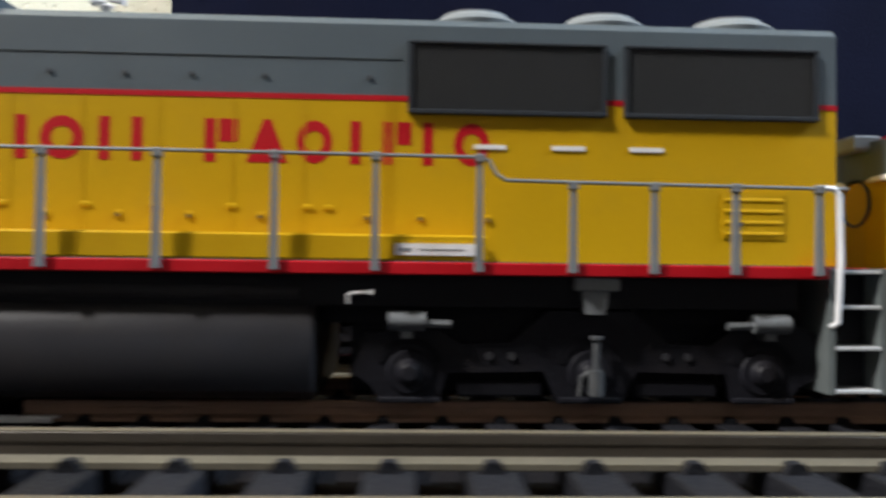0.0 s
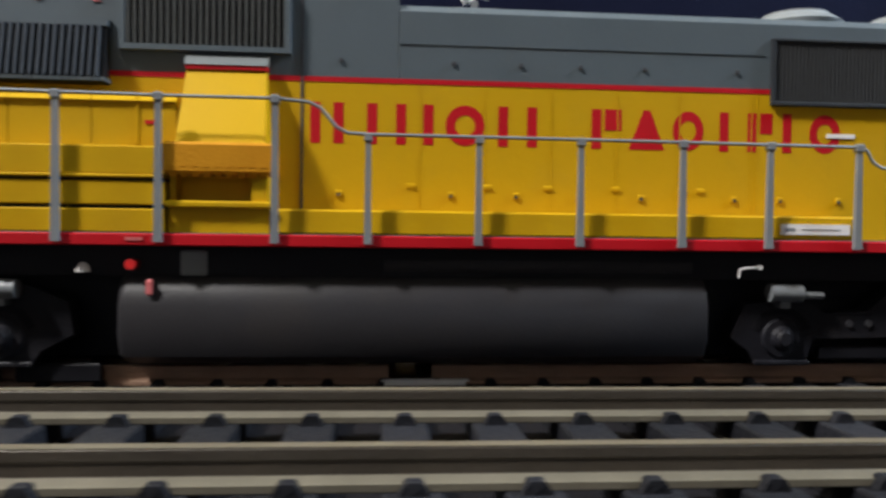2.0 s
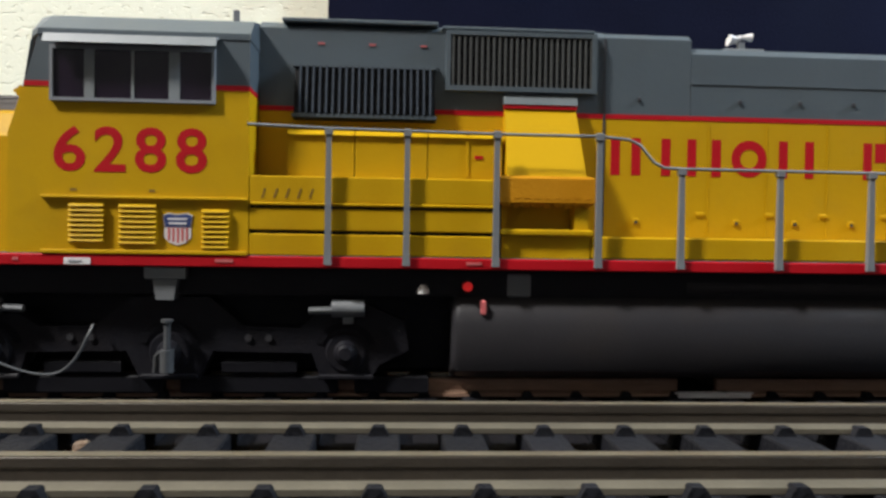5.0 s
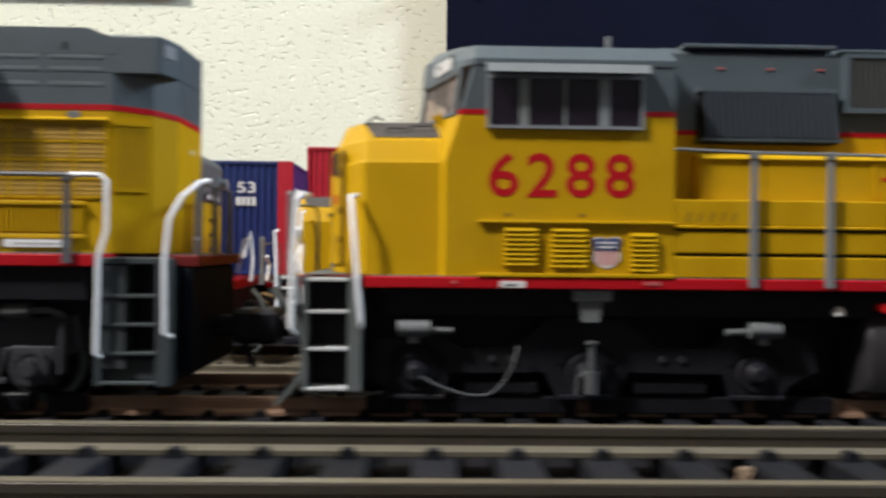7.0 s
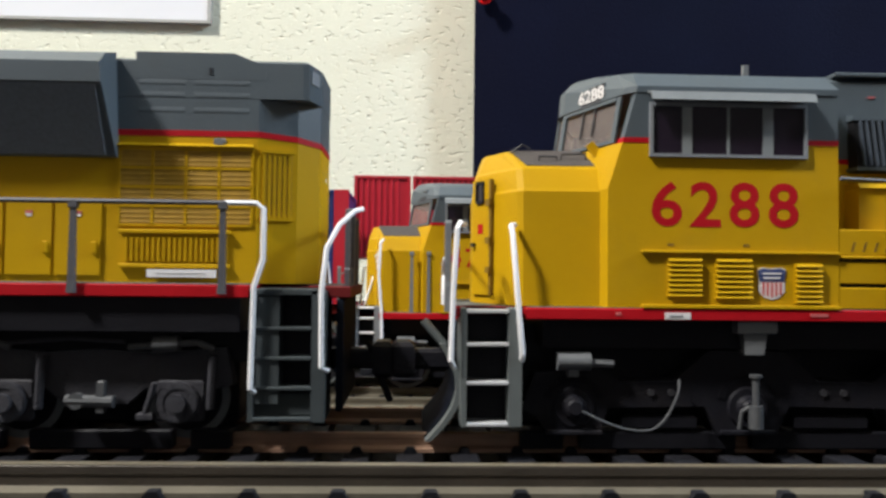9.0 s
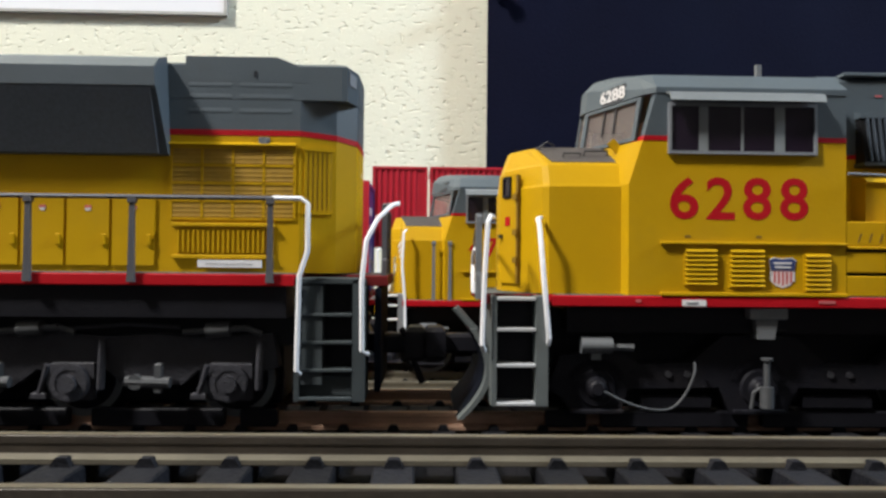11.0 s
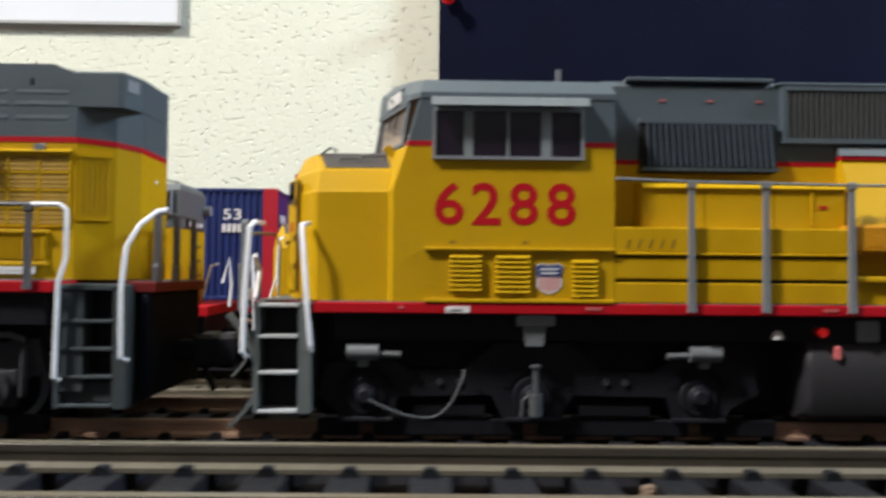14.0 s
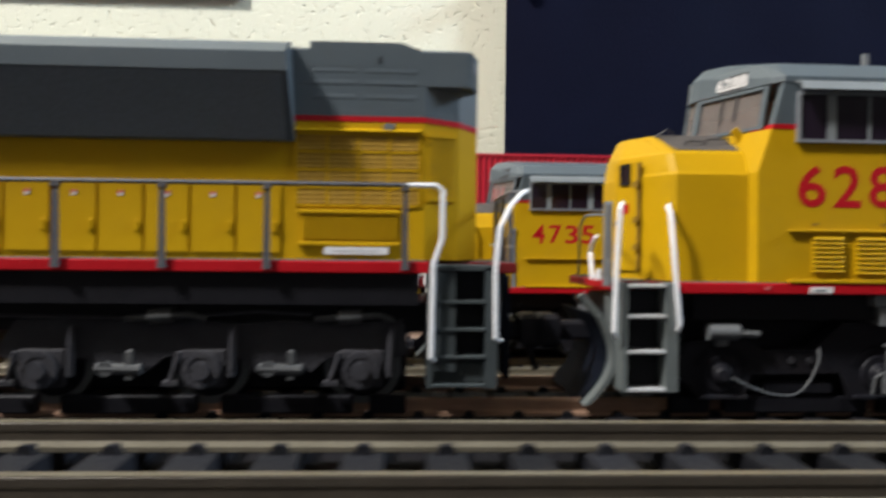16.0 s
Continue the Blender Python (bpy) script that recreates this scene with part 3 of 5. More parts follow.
def wide_cab_loco(dx, dy, dz, number, full, name_label, group):
    """Six-axle road locomotive with a wide nose; the near side lies in y = dy, the front points to -x."""
    def X(*v):
        return [a + dx for a in v]
    t = thing("diesel_locomotive", -45 + dx, 15 + dy, 1.5 + dz, name_label, "model locomotive", group)

    def bx(b, x0, x1, y0, y1, z0, z1, c=0.0):
        return b.box(x0 + dx, x1 + dx, y0 + dy, y1 + dy, z0 + dz, z1 + dz, c)

    def plan(b, rings):
        return b.loft([[(x + dx, y + dy, z + dz) for x, y in r] for z, r in rings])

    def sym(pts):
        return pts + [(x, 30 - y) for x, y in pts[::-1]]

    # frame
    part("sill", bx(B(), -133.2, 45.2, 0.0, 30.0, 16.9, 18.2, 0.12), RED, t, "red frame stripe")
    part("walkway", bx(bx(B(), -132.8, 45.0, 0.25, 29.75, 18.205, 18.3), -140.8, -133.5, 4.0, 26.0, 18.16, 18.25), DECK, t, "grey walkway tread")
    part("underframe", bx(bx(B(), -131, 43, 2.2, 27.8, 13.6, 16.88), -139, 50, 7, 23, 11.5, 16.0), BLACK, t, "black underframe")
    part("front_platform", bx(B(), -141.2, -133.3, 3.6, 26.4, 16.95, 18.15, 0.15), RED, t, "red front platform edge")
    part("rear_platform", bx(B(), 45.3, 52.5, 4.5, 25.5, 16.95, 18.15, 0.15), RED, t, "red rear platform edge")
    # nose
    def symc(pts):
        return pts + [(x, 30 - y) for x, y in pts[-2::-1]]
    n0 = [(-121.9, 1.5), (-133.3, 2.4), (-134.0, 3.0), (-135.8, 6.4), (-136.1, 7.0), (-138.1, 11.4), (-138.3, 15.0)]
    n1 = [(-121.9, 3.3), (-133.2, 4.1), (-133.9, 4.7), (-135.6, 7.6), (-135.9, 8.1), (-137.7, 11.8), (-137.9, 15.0)]
    n2 = [(-121.9, 8.6), (-134.3, 9.0), (-134.8, 9.5), (-135.5, 11.0), (-135.7, 11.4), (-136.6, 13.0), (-136.9, 15.0)]
    if not full:
        n0, n1, n2 = [[(x + (1.5 if x < -134.5 else 0.4 if x < -130 else 0), y) for x, y in n] for n in (n0, n1, n2)]
    rings = [(18.31, symc(n0)), (31.5, symc(n0)), (31.9, symc([(x + 0.1, y + 0.3) for x, y in n0])), (34.3, symc(n1)), (34.6, symc([(x + 0.1, y + 0.4) for x, y in n1])), (37.1, symc(n2))]
    part("nose", plan(B(), rings), YELLOW, t)
    part("nose_top", B().loft([[(x + dx, y + dy, z + dz) for x, y, z in ((-132.6, 4.9 - o, 34.72 + o), (-124.6, 4.3 - o, 34.66 + o), (-124.6, 8.7 - o, 37.15 + o), (-134.0, 9.2 - o, 37.15 + o))] for o in (0, 0.15)])
         .loft([[(x + dx, y + dy, z + dz) for x, y in ((-134.0, 9.3), (-124.6, 8.8), (-124.6, 21.2), (-134.0, 20.7))] for z in (37.0, 37.28)]), NONSLIP, t, "dull brown-grey non-slip nose top")
    if full:
        part("grab_iron", B().tube([(-130.9, 6.2, 35.3), (-130.9, 5.7, 36.1), (-128.8, 5.7, 36.1), (-128.8, 6.2, 35.3)], 0.14, 6).tube([(-128.2, 6.4, 35.6), (-128.2, 5.9, 36.4), (-125.2, 5.9, 36.5), (-125.2, 6.4, 35.6)], 0.14, 6)
             .tube([(-134.0, 8.6, 36.9), (-132.6, 8.2, 37.9), (-131.6, 8.2, 37.4)], 0.14, 6), INK, t)
        part("nose_bracket", B().side([(-125.6, 37.2), (-123.6, 35.2), (-122.7, 35.6), (-124.7, 37.9)], 4.7, 5.0), YELLOW, t)
        # nose door on the blunt front, with its hinge strip, a small pane and a red mark
        a, q = Vector((-136.1, 7.0)), Vector((-138.1, 11.4))
        nrm = Vector((-(q - a).y, (q - a).x)).normalized()
        nrm = nrm if nrm.x < 0 else -nrm

        def slab(u0, u1, z0, z1, o0, o1):
            r = [a.lerp(q, u0) + nrm * o0, a.lerp(q, u1) + nrm * o0, a.lerp(q, u1) + nrm * o1, a.lerp(q, u0) + nrm * o1]
            return [[(p.x, p.y, z) for p in r] for z in (z0, z1)]
        door = part("nose_door", B().loft(slab(0.14, 1.0, 19.4, 33.6, 0.0, 0.35)), YELLOW, t)
        part("hinge", B().loft(slab(0.02, 0.12, 19.4, 33.4, 0.05, 0.5)).loft(slab(0.0, 0.2, 22, 22.8, 0.3, 0.8)).loft(slab(0.0, 0.2, 25.6, 26.4, 0.3, 0.8)).loft(slab(0.0, 0.2, 30.2, 31.0, 0.3, 0.8)), AMBER, door, "dark amber door hinge strip")
        part("door_pane", B().loft(slab(0.45, 0.72, 31.0, 33.0, 0.3, 0.42)), GLASS, door, "small dark door window")
        part("door_frame", B().loft(slab(0.38, 0.44, 30.7, 33.3, 0.3, 0.6)).loft(slab(0.73, 0.79, 30.7, 33.3, 0.3, 0.6)).loft(slab(0.44, 0.73, 30.6, 30.98, 0.3, 0.6)).loft(slab(0.44, 0.73, 33.02, 33.4, 0.3, 0.6)), TRUCK, door)
        part("door_mark", B().loft(slab(0.45, 0.70, 26.9, 28.1, 0.3, 0.42)), RED, door, "small red mark")
        part("door_handle", B().loft(slab(0.82, 0.94, 25.3, 25.8, 0.3, 0.8)), INK, door)
    # cab
    zs, z1 = 37.0, 37.6
    part("cab_lower", plan(B(), [(18.31, symc([(-97.3, 0.4), (-124.0, 0.4), (-124.5, 1.4), (-126.2, 13.2), (-126.4, 15.0)])), (31.7, symc([(-97.3, 0.4), (-124.0, 0.4), (-124.5, 1.4), (-126.6, 13.2), (-126.8, 15.0)])), (zs, symc([(-97.3, 0.4), (-122.35, 0.4), (-122.9, 1.6), (-127.0, 13.2), (-127.3, 15.0)]))]), YELLOW, t, "yellow lower cab")
    part("cab_stripe", plan(B(), [(zs, sym([(-97.3, 0.35), (-122.3, 0.35), (-122.6, 1.5), (-122.1, 9.5)])), (z1, sym([(-97.3, 0.35), (-122.2, 0.35), (-122.5, 1.5), (-122.0, 9.5)]))]), RED, t, "thin red stripe")
    part("cab_upper", plan(B(), [(z1, sym([(-97.3, 0.4), (-116.6, 0.4), (-116.6, 1.4)])), (42.8, sym([(-97.3, 0.4), (-116.6, 0.4), (-116.6, 1.4)]))]), GREY, t, "grey upper cab")
    for m in (1, -1):
        part("cab_pillar", B().loft([[(x + dx, (y if m > 0 else 30 - y) + dy, z + dz) for x, y in r] for z, r in ((z1, ((-116.65, 0.4), (-122.15, 0.4), (-122.4, 1.1), (-116.65, 1.1))), (42.78, ((-116.65, 0.4), (-120.75, 0.4), (-121.0, 1.1), (-116.65, 1.1))))]), GREY, t)
    part("cab_bulkhead", plan(B(), [(z1, sym([(-116.65, 1.2), (-116.85, 1.2)])), (42.75, sym([(-116.65, 1.2), (-116.85, 1.2)]))]), TAN, t, "brown cab interior")
    part("cab_floor", plan(B(), [(z, sym([(-117, 1.2), (-121.4, 1.2), (-121.2, 9.6)])) for z in (37.61, 37.75)]), TAN, t, "brown cab floor")
    part("cab_roof", plan(B(), [(42.8, symc([(-97.2, 0.3), (-120.8, 0.3), (-122.0, 1.6), (-126.5, 13.2), (-126.8, 15.0)])), (43.5, symc([(-97.2, 0.3), (-120.7, 0.3), (-121.9, 1.6), (-126.4, 13.2), (-126.7, 15.0)])),
                                (45.7, symc([(-97.3, 3.2), (-120.4, 3.2), (-121.9, 4.2), (-126.2, 13.2), (-126.5, 15.0)])), (47.3, symc([(-97.6, 10.5), (-120.6, 10.5), (-122.9, 11.3), (-124.6, 13.8), (-125.0, 15.0)]))]), ROOFGREY, t, "grey cab roof")
    # side windows
    fw = part("side_window", bx(bx(bx(bx(B(), -119.3, -101.1, -0.1, 0.4, 35.4, 35.75), -119.3, -101.1, -0.1, 0.4, 41.2, 41.6), -119.3, -118.95, -0.1, 0.4, 35.75, 41.2), -101.45, -101.1, -0.1, 0.4, 35.75, 41.2), SILVER, t, "light grey window frame")
    for x0, x1 in ((-118.95, -115.55), (-114.45, -110.4), (-110.1, -106.25), (-105.05, -101.45)):
        part("pane", bx(B(), x0, x1, 0.2, 0.5, 35.8, 41.2), GLASS, fw, "dark window pane")
    for x0, x1 in ((-115.55, -114.45), (-110.4, -110.1), (-106.25, -105.05)):
        part("mullion", bx(B(), x0, x1, 0.05, 0.5, 35.8, 41.2), FAN, fw, "pale grey sliding window bar")
    part("visor", B().loft([[(x + dx, y + dy, z + dz) for y, z in ((0.4, 43.0), (-1.1, 42.6), (-1.5, 41.6), (-1.3, 41.6), (-0.9, 42.4), (0.4, 42.75))] for x in (-119.5, -100.7)]), FAN, t, "light grey window visor")
    # windshield and number board on the angled front
    ca, cq = Vector((-122.1, 1.6)), Vector((-126.5, 13.2))
    cn = Vector((-(cq - ca).y, (cq - ca).x)).normalized()
    cn = cn if cn.x < 0 else -cn

    def pane(u0, u1, z0, z1, o0, o1, side=1):
        rr = []
        for z in (z0, z1):
            lean = (40.2 - z) * 0.155
            r = [ca.lerp(cq, u0) + cn * o0, ca.lerp(cq, u1) + cn * o0, ca.lerp(cq, u1) + cn * o1, ca.lerp(cq, u0) + cn * o1]
            rr.append([(p.x - lean + dx, (p.y if side > 0 else 30 - p.y) + dy, z + dz) for p in r])
        return rr
    for sd in (1, -1):
        ws = part("windshield", B().loft(pane(0.06, 0.95, 37.4, 42.4, 0.0, 0.05, sd)), CLEAR, t, "angled windshield with pale reflection haze mixed in")
        part("windshield_frame", B().loft(pane(0.02, 0.08, 37.2, 42.6, 0, 0.35, sd)).loft(pane(0.94, 1.0, 37.2, 42.6, 0, 0.35, sd)).loft(pane(0.08, 0.94, 42.2, 42.6, 0, 0.45, sd)).loft(pane(0.08, 0.94, 37.2, 37.6, 0, 0.35, sd)), ROOFGREY, ws)
    part("centre_windshield", B().loft([[(x + dx - (40.2 - z) * 0.155, y + dy, z + dz) for x, y in ((-126.6, 13.6), (-126.6, 16.4), (-126.55, 16.4), (-126.55, 13.6))] for z in (37.4, 42.4)]), CLEAR, t, "centre windshield with pale reflection haze mixed in")
    for y in (13.2, 16.4):
        part("windshield_post", B().loft([[(x + dx - (40.2 - z) * 0.155, y + k + dy, z + dz) for x, k in ((-126.8, 0), (-126.8, 0.4), (-126.4, 0.4), (-126.4, 0))] for z in (37.2, 42.7)]), ROOFGREY, t)
    nb = part("number_board", B().loft(pane(0.34, 0.76, 42.9, 45.1, -0.6, 0.35)), INK, t, "black number board bezel")
    if full:
        p0 = ca.lerp(cq, 0.73) + cn * 0.37
        lettering("board_number", number, p0.x + 0.45, p0.y, 43.2, 1.6, 5.4, DECAL, nb, 0.03, math.degrees(math.atan2((ca - cq).y, (ca - cq).x)))
        part("wiper", B().loft(pane(0.42, 0.44, 38.8, 42.2, 0.15, 0.3)).loft(pane(0.62, 0.64, 38.8, 42.2, 0.15, 0.3)), INK, t)
        part("antenna", B().box(-102.15, -101.45, 14, 14.7, 47.1, 50.2).box(-103.5, -100, 12.5, 17.5, 47.0, 47.5, 0.15), STEEL, t, "small grey antenna")
        part("roof_hatch", B().loft([[(-122.8, y, 46.9), (-121.4, y, 47.6), (-117.4, y, 47.7), (-117.4, y, 47.0)] for y in (11.5, 18.5)]), GREY, t)
    # road number, cab louvres, badge
    for digit, x in zip(number, (-119.0, -114.55, -110.05, -105.5) if full else (-118.6, -114.9, -111.2, -107.5)):
        lettering("road_digit", digit, x + dx, 0.39 + dy, (27.5 if full else 28.0) + dz, 5.15 if full else 4.1, 3.5 if full else 2.8, RED, t, 0.016, label="red road number digit")
    part("moulding", bx(bx(B(), -120.2, -97.4, -0.1, 0.4, 24.45, 24.8, 0.08), -120.2, -97.4, -0.15, 0.4, 18.25, 18.7, 0.08), YELLOW, t)
    if full:
        for x0, x1, za, zb in ((-117.3, -113.2, 19.5, 24.0), (-111.8, -107.4, 19.3, 24.0), (-102.6, -99.3, 18.9, 23.5)):
            g = part("louvre", bx(B(), x0, x1, 0.28, 0.4, za, zb), YELLOW, t)
            n = 8
            for i in range(n):
                z = za + (i + 0.2) * (zb - za) / n
                part("slat", B().loft([[(x, 0.28, z), (x, -0.2, z + 0.05), (x, -0.1, z + 0.22), (x, 0.28, z + 0.42)] for x in (x0 + 0.15, x1 - 0.15)]), YELLOW, g)
        for x in (-116.8, -108.1):
            part("data_mark", B().box(x - 0.35, x + 0.35, 0.36, 0.42, 25.3, 25.6), AMBER, t, "tiny dark data mark")
        sh = part("badge", B().side([(-106.7, 21.6), (-106.9, 22.7), (-106.3, 23.0), (-105.2, 22.85), (-104.1, 23.0), (-103.5, 22.7), (-103.7, 21.6), (-103.7, 20.2), (-104.3, 19.6), (-105.2, 19.3), (-106.1, 19.6), (-106.7, 20.2)], 0.32, 0.39), DECAL, t, "small shield badge, blue over white")
        part("badge_band", B().side([(-106.6, 21.4), (-106.8, 22.65), (-106.2, 22.9), (-105.2, 22.75), (-104.2, 22.9), (-103.6, 22.65), (-103.8, 21.4)], 0.27, 0.34), BLUEDECAL, sh)
        for i in range(5):
            x = -106.3 + i * 0.5
            part("badge_stripe", B().box(x, x + 0.25, 0.28, 0.34, 19.6 + 0.15 * abs(i - 2), 21.3), PALERED, sh)
        part("badge_bar", B().box(-106.3, -104.1, 0.22, 0.28, 22.2, 22.4).box(-106.2, -104.2, 0.22, 0.28, 21.7, 21.9), DECAL, sh)
        for x0, x1 in ((-117.6, -114.7), (-100.9, -98.9), (-123.2, -122.6), (-72.2, -70.4)):
            big = x0 < -114 and x1 - x0 > 1
            p = part("sill_plate", B().box(x0, x1, -0.1, 0.05, 17.05 if big else 17.45, 17.8), DECAL if big else PALERED, t, "small white sill plate with dark writing" if big else "tiny faded sill mark")
            if big:
                part("plate_mark", B().box(x0 + 0.5, x1 - 0.9, -0.16, -0.05, 17.32, 17.5), SILVER, p)
    if not full:
        for x in (-126.4, -122.8):
            handrail_post(x + dx, 0.4 + dy, 18.0 + dz, 31.0 + dz, t, POST)
        fp, fq = Vector((-133.5, 2.9)), Vector((-134.4, 6.6))
        fo = Vector((-(fq - fp).y, (fq - fp).x)).normalized() * 0.15
        for i in range(3):
            za, u1 = 31.4 - 1.25 * i, 0.98 - 0.2 * i
            ring = [[(p.x + dx, p.y + dy, z + dz) for p, z in ((fp.lerp(fq, 0.06) + fo * k, za), (fp.lerp(fq, u1) + fo * k, za - 0.9), (fp.lerp(fq, u1) + fo * k, za - 1.5), (fp.lerp(fq, 0.06) + fo * k, za - 0.75))] for k in (-0.3, 1.0)]
            part("nose_wing", B().loft(ring), DECAL, t, "small white wing emblem bar")
    # long hood
    hy = 6.0

    def hood(x0, x1, za, zb, mat, c=0.0, name="hood_panel", y=hy):
        if c:
            b = plan(B(), [(za, [(x0, y), (x1, y), (x1, 30 - y), (x0, 30 - y)]), (zb - c, [(x0, y), (x1, y), (x1, 30 - y), (x0, 30 - y)]), (zb, [(x0, y + c * 1.4), (x1, y + c * 1.4), (x1, 30 - y - c * 1.4), (x0, 30 - y - c * 1.4)])])
        else:
            b = bx(B(), x0, x1, y, 30 - y, za, zb)
        return part(name, b, mat, t)
    hood(-97.25, 49.4, 18.31, 35.8, YELLOW, name="hood_lower")
    hood(-97.25, 49.45, 35.8, 36.4, RED, name="hood_stripe", y=hy - 0.05)
    hood(-97.25, -54.5, 36.4, 46.9, GREY, 1.0, "front_hood_top")
    hood(-54.45, -43.5, 36.4, 46.7, GREY, 0.8, "hood_hump")
    part("hood_top", plan(B(), [(z, [(-43.45, y), (49.4, y), (49.4, 30 - y), (-43.45, 30 - y)]) for z, y in ((36.4, 6.0), (44.2, 6.0), (45.1, 6.9), (46.2, 11.5))]), GREY, t)
    # boxes along the walkway behind the cab
    for za, zb in ((18.31, 20.8), (21.2, 23.75), (24.45, 27.45)):
        part("battery_box", bx(B(), -97.2, -68.4, 0.45, 6.0, za, zb, 0.12), YELLOW, t)
    part("box_gap", bx(B(), -97.2, -68.4, 1.4, 6.0, 20.8, 21.2), BLACK, t, "black gap between box doors")
    part("box_gap", bx(B(), -97.2, -68.4, 1.1, 6.0, 23.75, 24.05), BLACK, t, "black gap between box doors")
    part("box_lip", bx(B(), -97.2, -68.4, 0.2, 6.0, 24.05, 24.44, 0.12), YELLOW, t)
    for x0, x1 in ((-93.3, -85.48), (-85.36, -76.8), (-76.68, -67.8)):
        eb = part("equipment_box", bx(B(), x0, x1, 3.0, 6.0, 27.46, 32.5, 0.1), YELLOW, t)
        part("box_lid", B().cross([(y + dy, z + dz) for y, z in ((6.0, 32.51), (2.7, 32.51), (2.7, 32.6), (3.3, 33.15), (6.0, 33.3))], x0 + dx, x1 + dx), YELLOW, eb)
    if full:
        for i in range(5):
            part("box_slot", B().loft([[(-95.9 + i * 1.35 + a, 0.41, z), (-95.65 + i * 1.35 + a, 0.41, z), (-95.65 + i * 1.35 + a, 0.6, z), (-95.9 + i * 1.35 + a, 0.6, z)] for z, a in ((24.9, 0.0), (26.0, 0.35))]), AMBER, t)
        part("latch", B().box(-72.1, -71.8, 2.85, 3.05, 28, 33), YELLOW, t)
        for x in (-89.8, -83.6, -77.3):
            part("marker", B().box(x - 0.4, x + 0.4, 5.88, 6.05, 44.02, 44.22), PALERED, t)
    part("box_trim", bx(B(), -71.1, -70.1, 2.9, 3.05, 30.1, 30.5), RED, t)
    # intake wing with ribs, brake grid with ribs
    w = part("intake_wing", B().loft([[(x + dx, y + dy, z + dz) for y, z in ((6.0, 41.4), (4.9, 41.2), (3.9, 35.4), (3.9, 34.7), (6.0, 34.7))] for x in (-92.8, -75.9)]), MESH, t, "dark slanted intake grille")
    part("wing_frame", B().loft([[(x + dx, y + dy, z + dz) for y, z in ((6.0, 41.9), (4.6, 41.6), (4.6, 41.0), (6.0, 41.0))] for x in (-93.0, -75.7)])
         .loft([[(x + dx, y + dy, z + dz) for y, z in ((6.0, 35.2), (3.6, 35.2), (3.6, 34.8), (6.0, 34.8))] for x in (-93.0, -75.7)]), GREY, w)
    n = 21 if full else 0
    for i in range(n):
        x = -92.2 + i * 15.6 / (n - 1)
        part("rib", B().loft([[(x + a + dx, y + dy, z + dz) for y, z in ((4.5, 41.1), (3.45, 35.3), (4.0, 35.3), (5.0, 41.1))] for a in (0, 0.24)]), INTAKE, w)
    g = part("brake_grid", bx(B(), -74.2, -56.2, 5.5, 6.1, 39.2, 45.7), MESH, t, "dark brake resistor grille")
    part("grid_frame", bx(bx(bx(bx(B(), -74.6, -55.8, 5.0, 6.0, 38.7, 39.3), -74.6, -55.8, 5.0, 6.0, 45.5, 46.0), -74.6, -74.0, 5.0, 6.0, 39.3, 45.5), -56.4, -55.8, 5.0, 6.0, 39.3, 45.5), GREY, g)
    n = 25 if full else 0
    for i in range(n):
        x = -73.8 + i * 17.2 / (n - 1)
        part("rib", bx(B(), x, x + 0.26, 5.1, 5.6, 39.3, 45.5), GRIDRIB, g)
    part("roof_edge", bx(bx(B(), -94.5, -75.5, 5.6, 24.4, 46.6, 47.1, 0.1), -75.0, -56.0, 5.4, 24.6, 46.2, 46.6, 0.1), GREY, t)
    # slanted blower box
    bl = part("blower_box", B().loft([[(x + dx, y + dy, z + dz) for x, y in r] for z, r in ((28.0, [(-67.4, 1.0), (-57.9, 1.0), (-57.9, 6.2), (-67.4, 6.2)]), (36.6, [(-67.2, 5.0), (-58.4, 5.0), (-58.4, 6.2), (-67.2, 6.2)]))]), YELLOW, t, "slanted yellow blower box")
    part("blower_stripe", bx(B(), -67.3, -58.3, 4.7, 6.2, 36.6, 37.1), RED, bl)
    part("blower_cap", B().loft([[(x + dx, y + dy, z + dz) for y, z in ((4.6, 37.1), (6.2, 37.1), (6.2, 38.6), (5.4, 38.4))] for x in (-67.4, -58.2)]), CABGREY, bl, "pale grey blower cap")
    part("blower_base", bx(B(), -68.5, -57.1, 0.15, 6.2, 24.6, 27.99, 0.3), ORANGE, bl, "worn orange-yellow blower ledge")
    for i in range(9):
        x = -67.9 + i * 1.2
        part("ledge_tooth", B().loft([[(x + a + dx, y + dy, z + dz) for y, z in ((0.1, 25.35), (0.5, 24.25), (0.9, 24.55), (0.9, 25.35))] for a in (0, 0.75)]), ORANGE, bl)
    part("blower_foot", bx(bx(B(), -59.3, -57.6, 0.9, 6.2, 21.75, 24.59), -68.0, -67.4, 1.4, 6.2, 21.75, 24.59), YELLOW, bl)
    part("blower_lip", bx(B(), -68.2, -57.2, 0.3, 6.2, 20.95, 21.74, 0.2), YELLOW, bl)
    part("blower_skirt", bx(B(), -68.0, -57.4, 1.0, 6.1, 18.31, 20.94), YELLOW, bl)
    part("blower_recess", bx(B(), -67.4, -59.3, 3.6, 5.9, 21.75, 24.59), YELLOW, bl, "deep yellow recess panel")
    # ledge along the hood foot, door seams and latches
    part("hood_ledge", bx(B(), -57.2, 9.6, 0.9, 6.0, 18.31, 21.0, 0.2), YELLOW, t)
    if full:
        for x in (-41.0, -33.4, -25.4, -17.5, -9.9, -1.0, -0.3):
            part("panel_seam", B().box(x, x + 0.14, 5.95, 6.05, 21.1, 35.6), YELLOW, t)
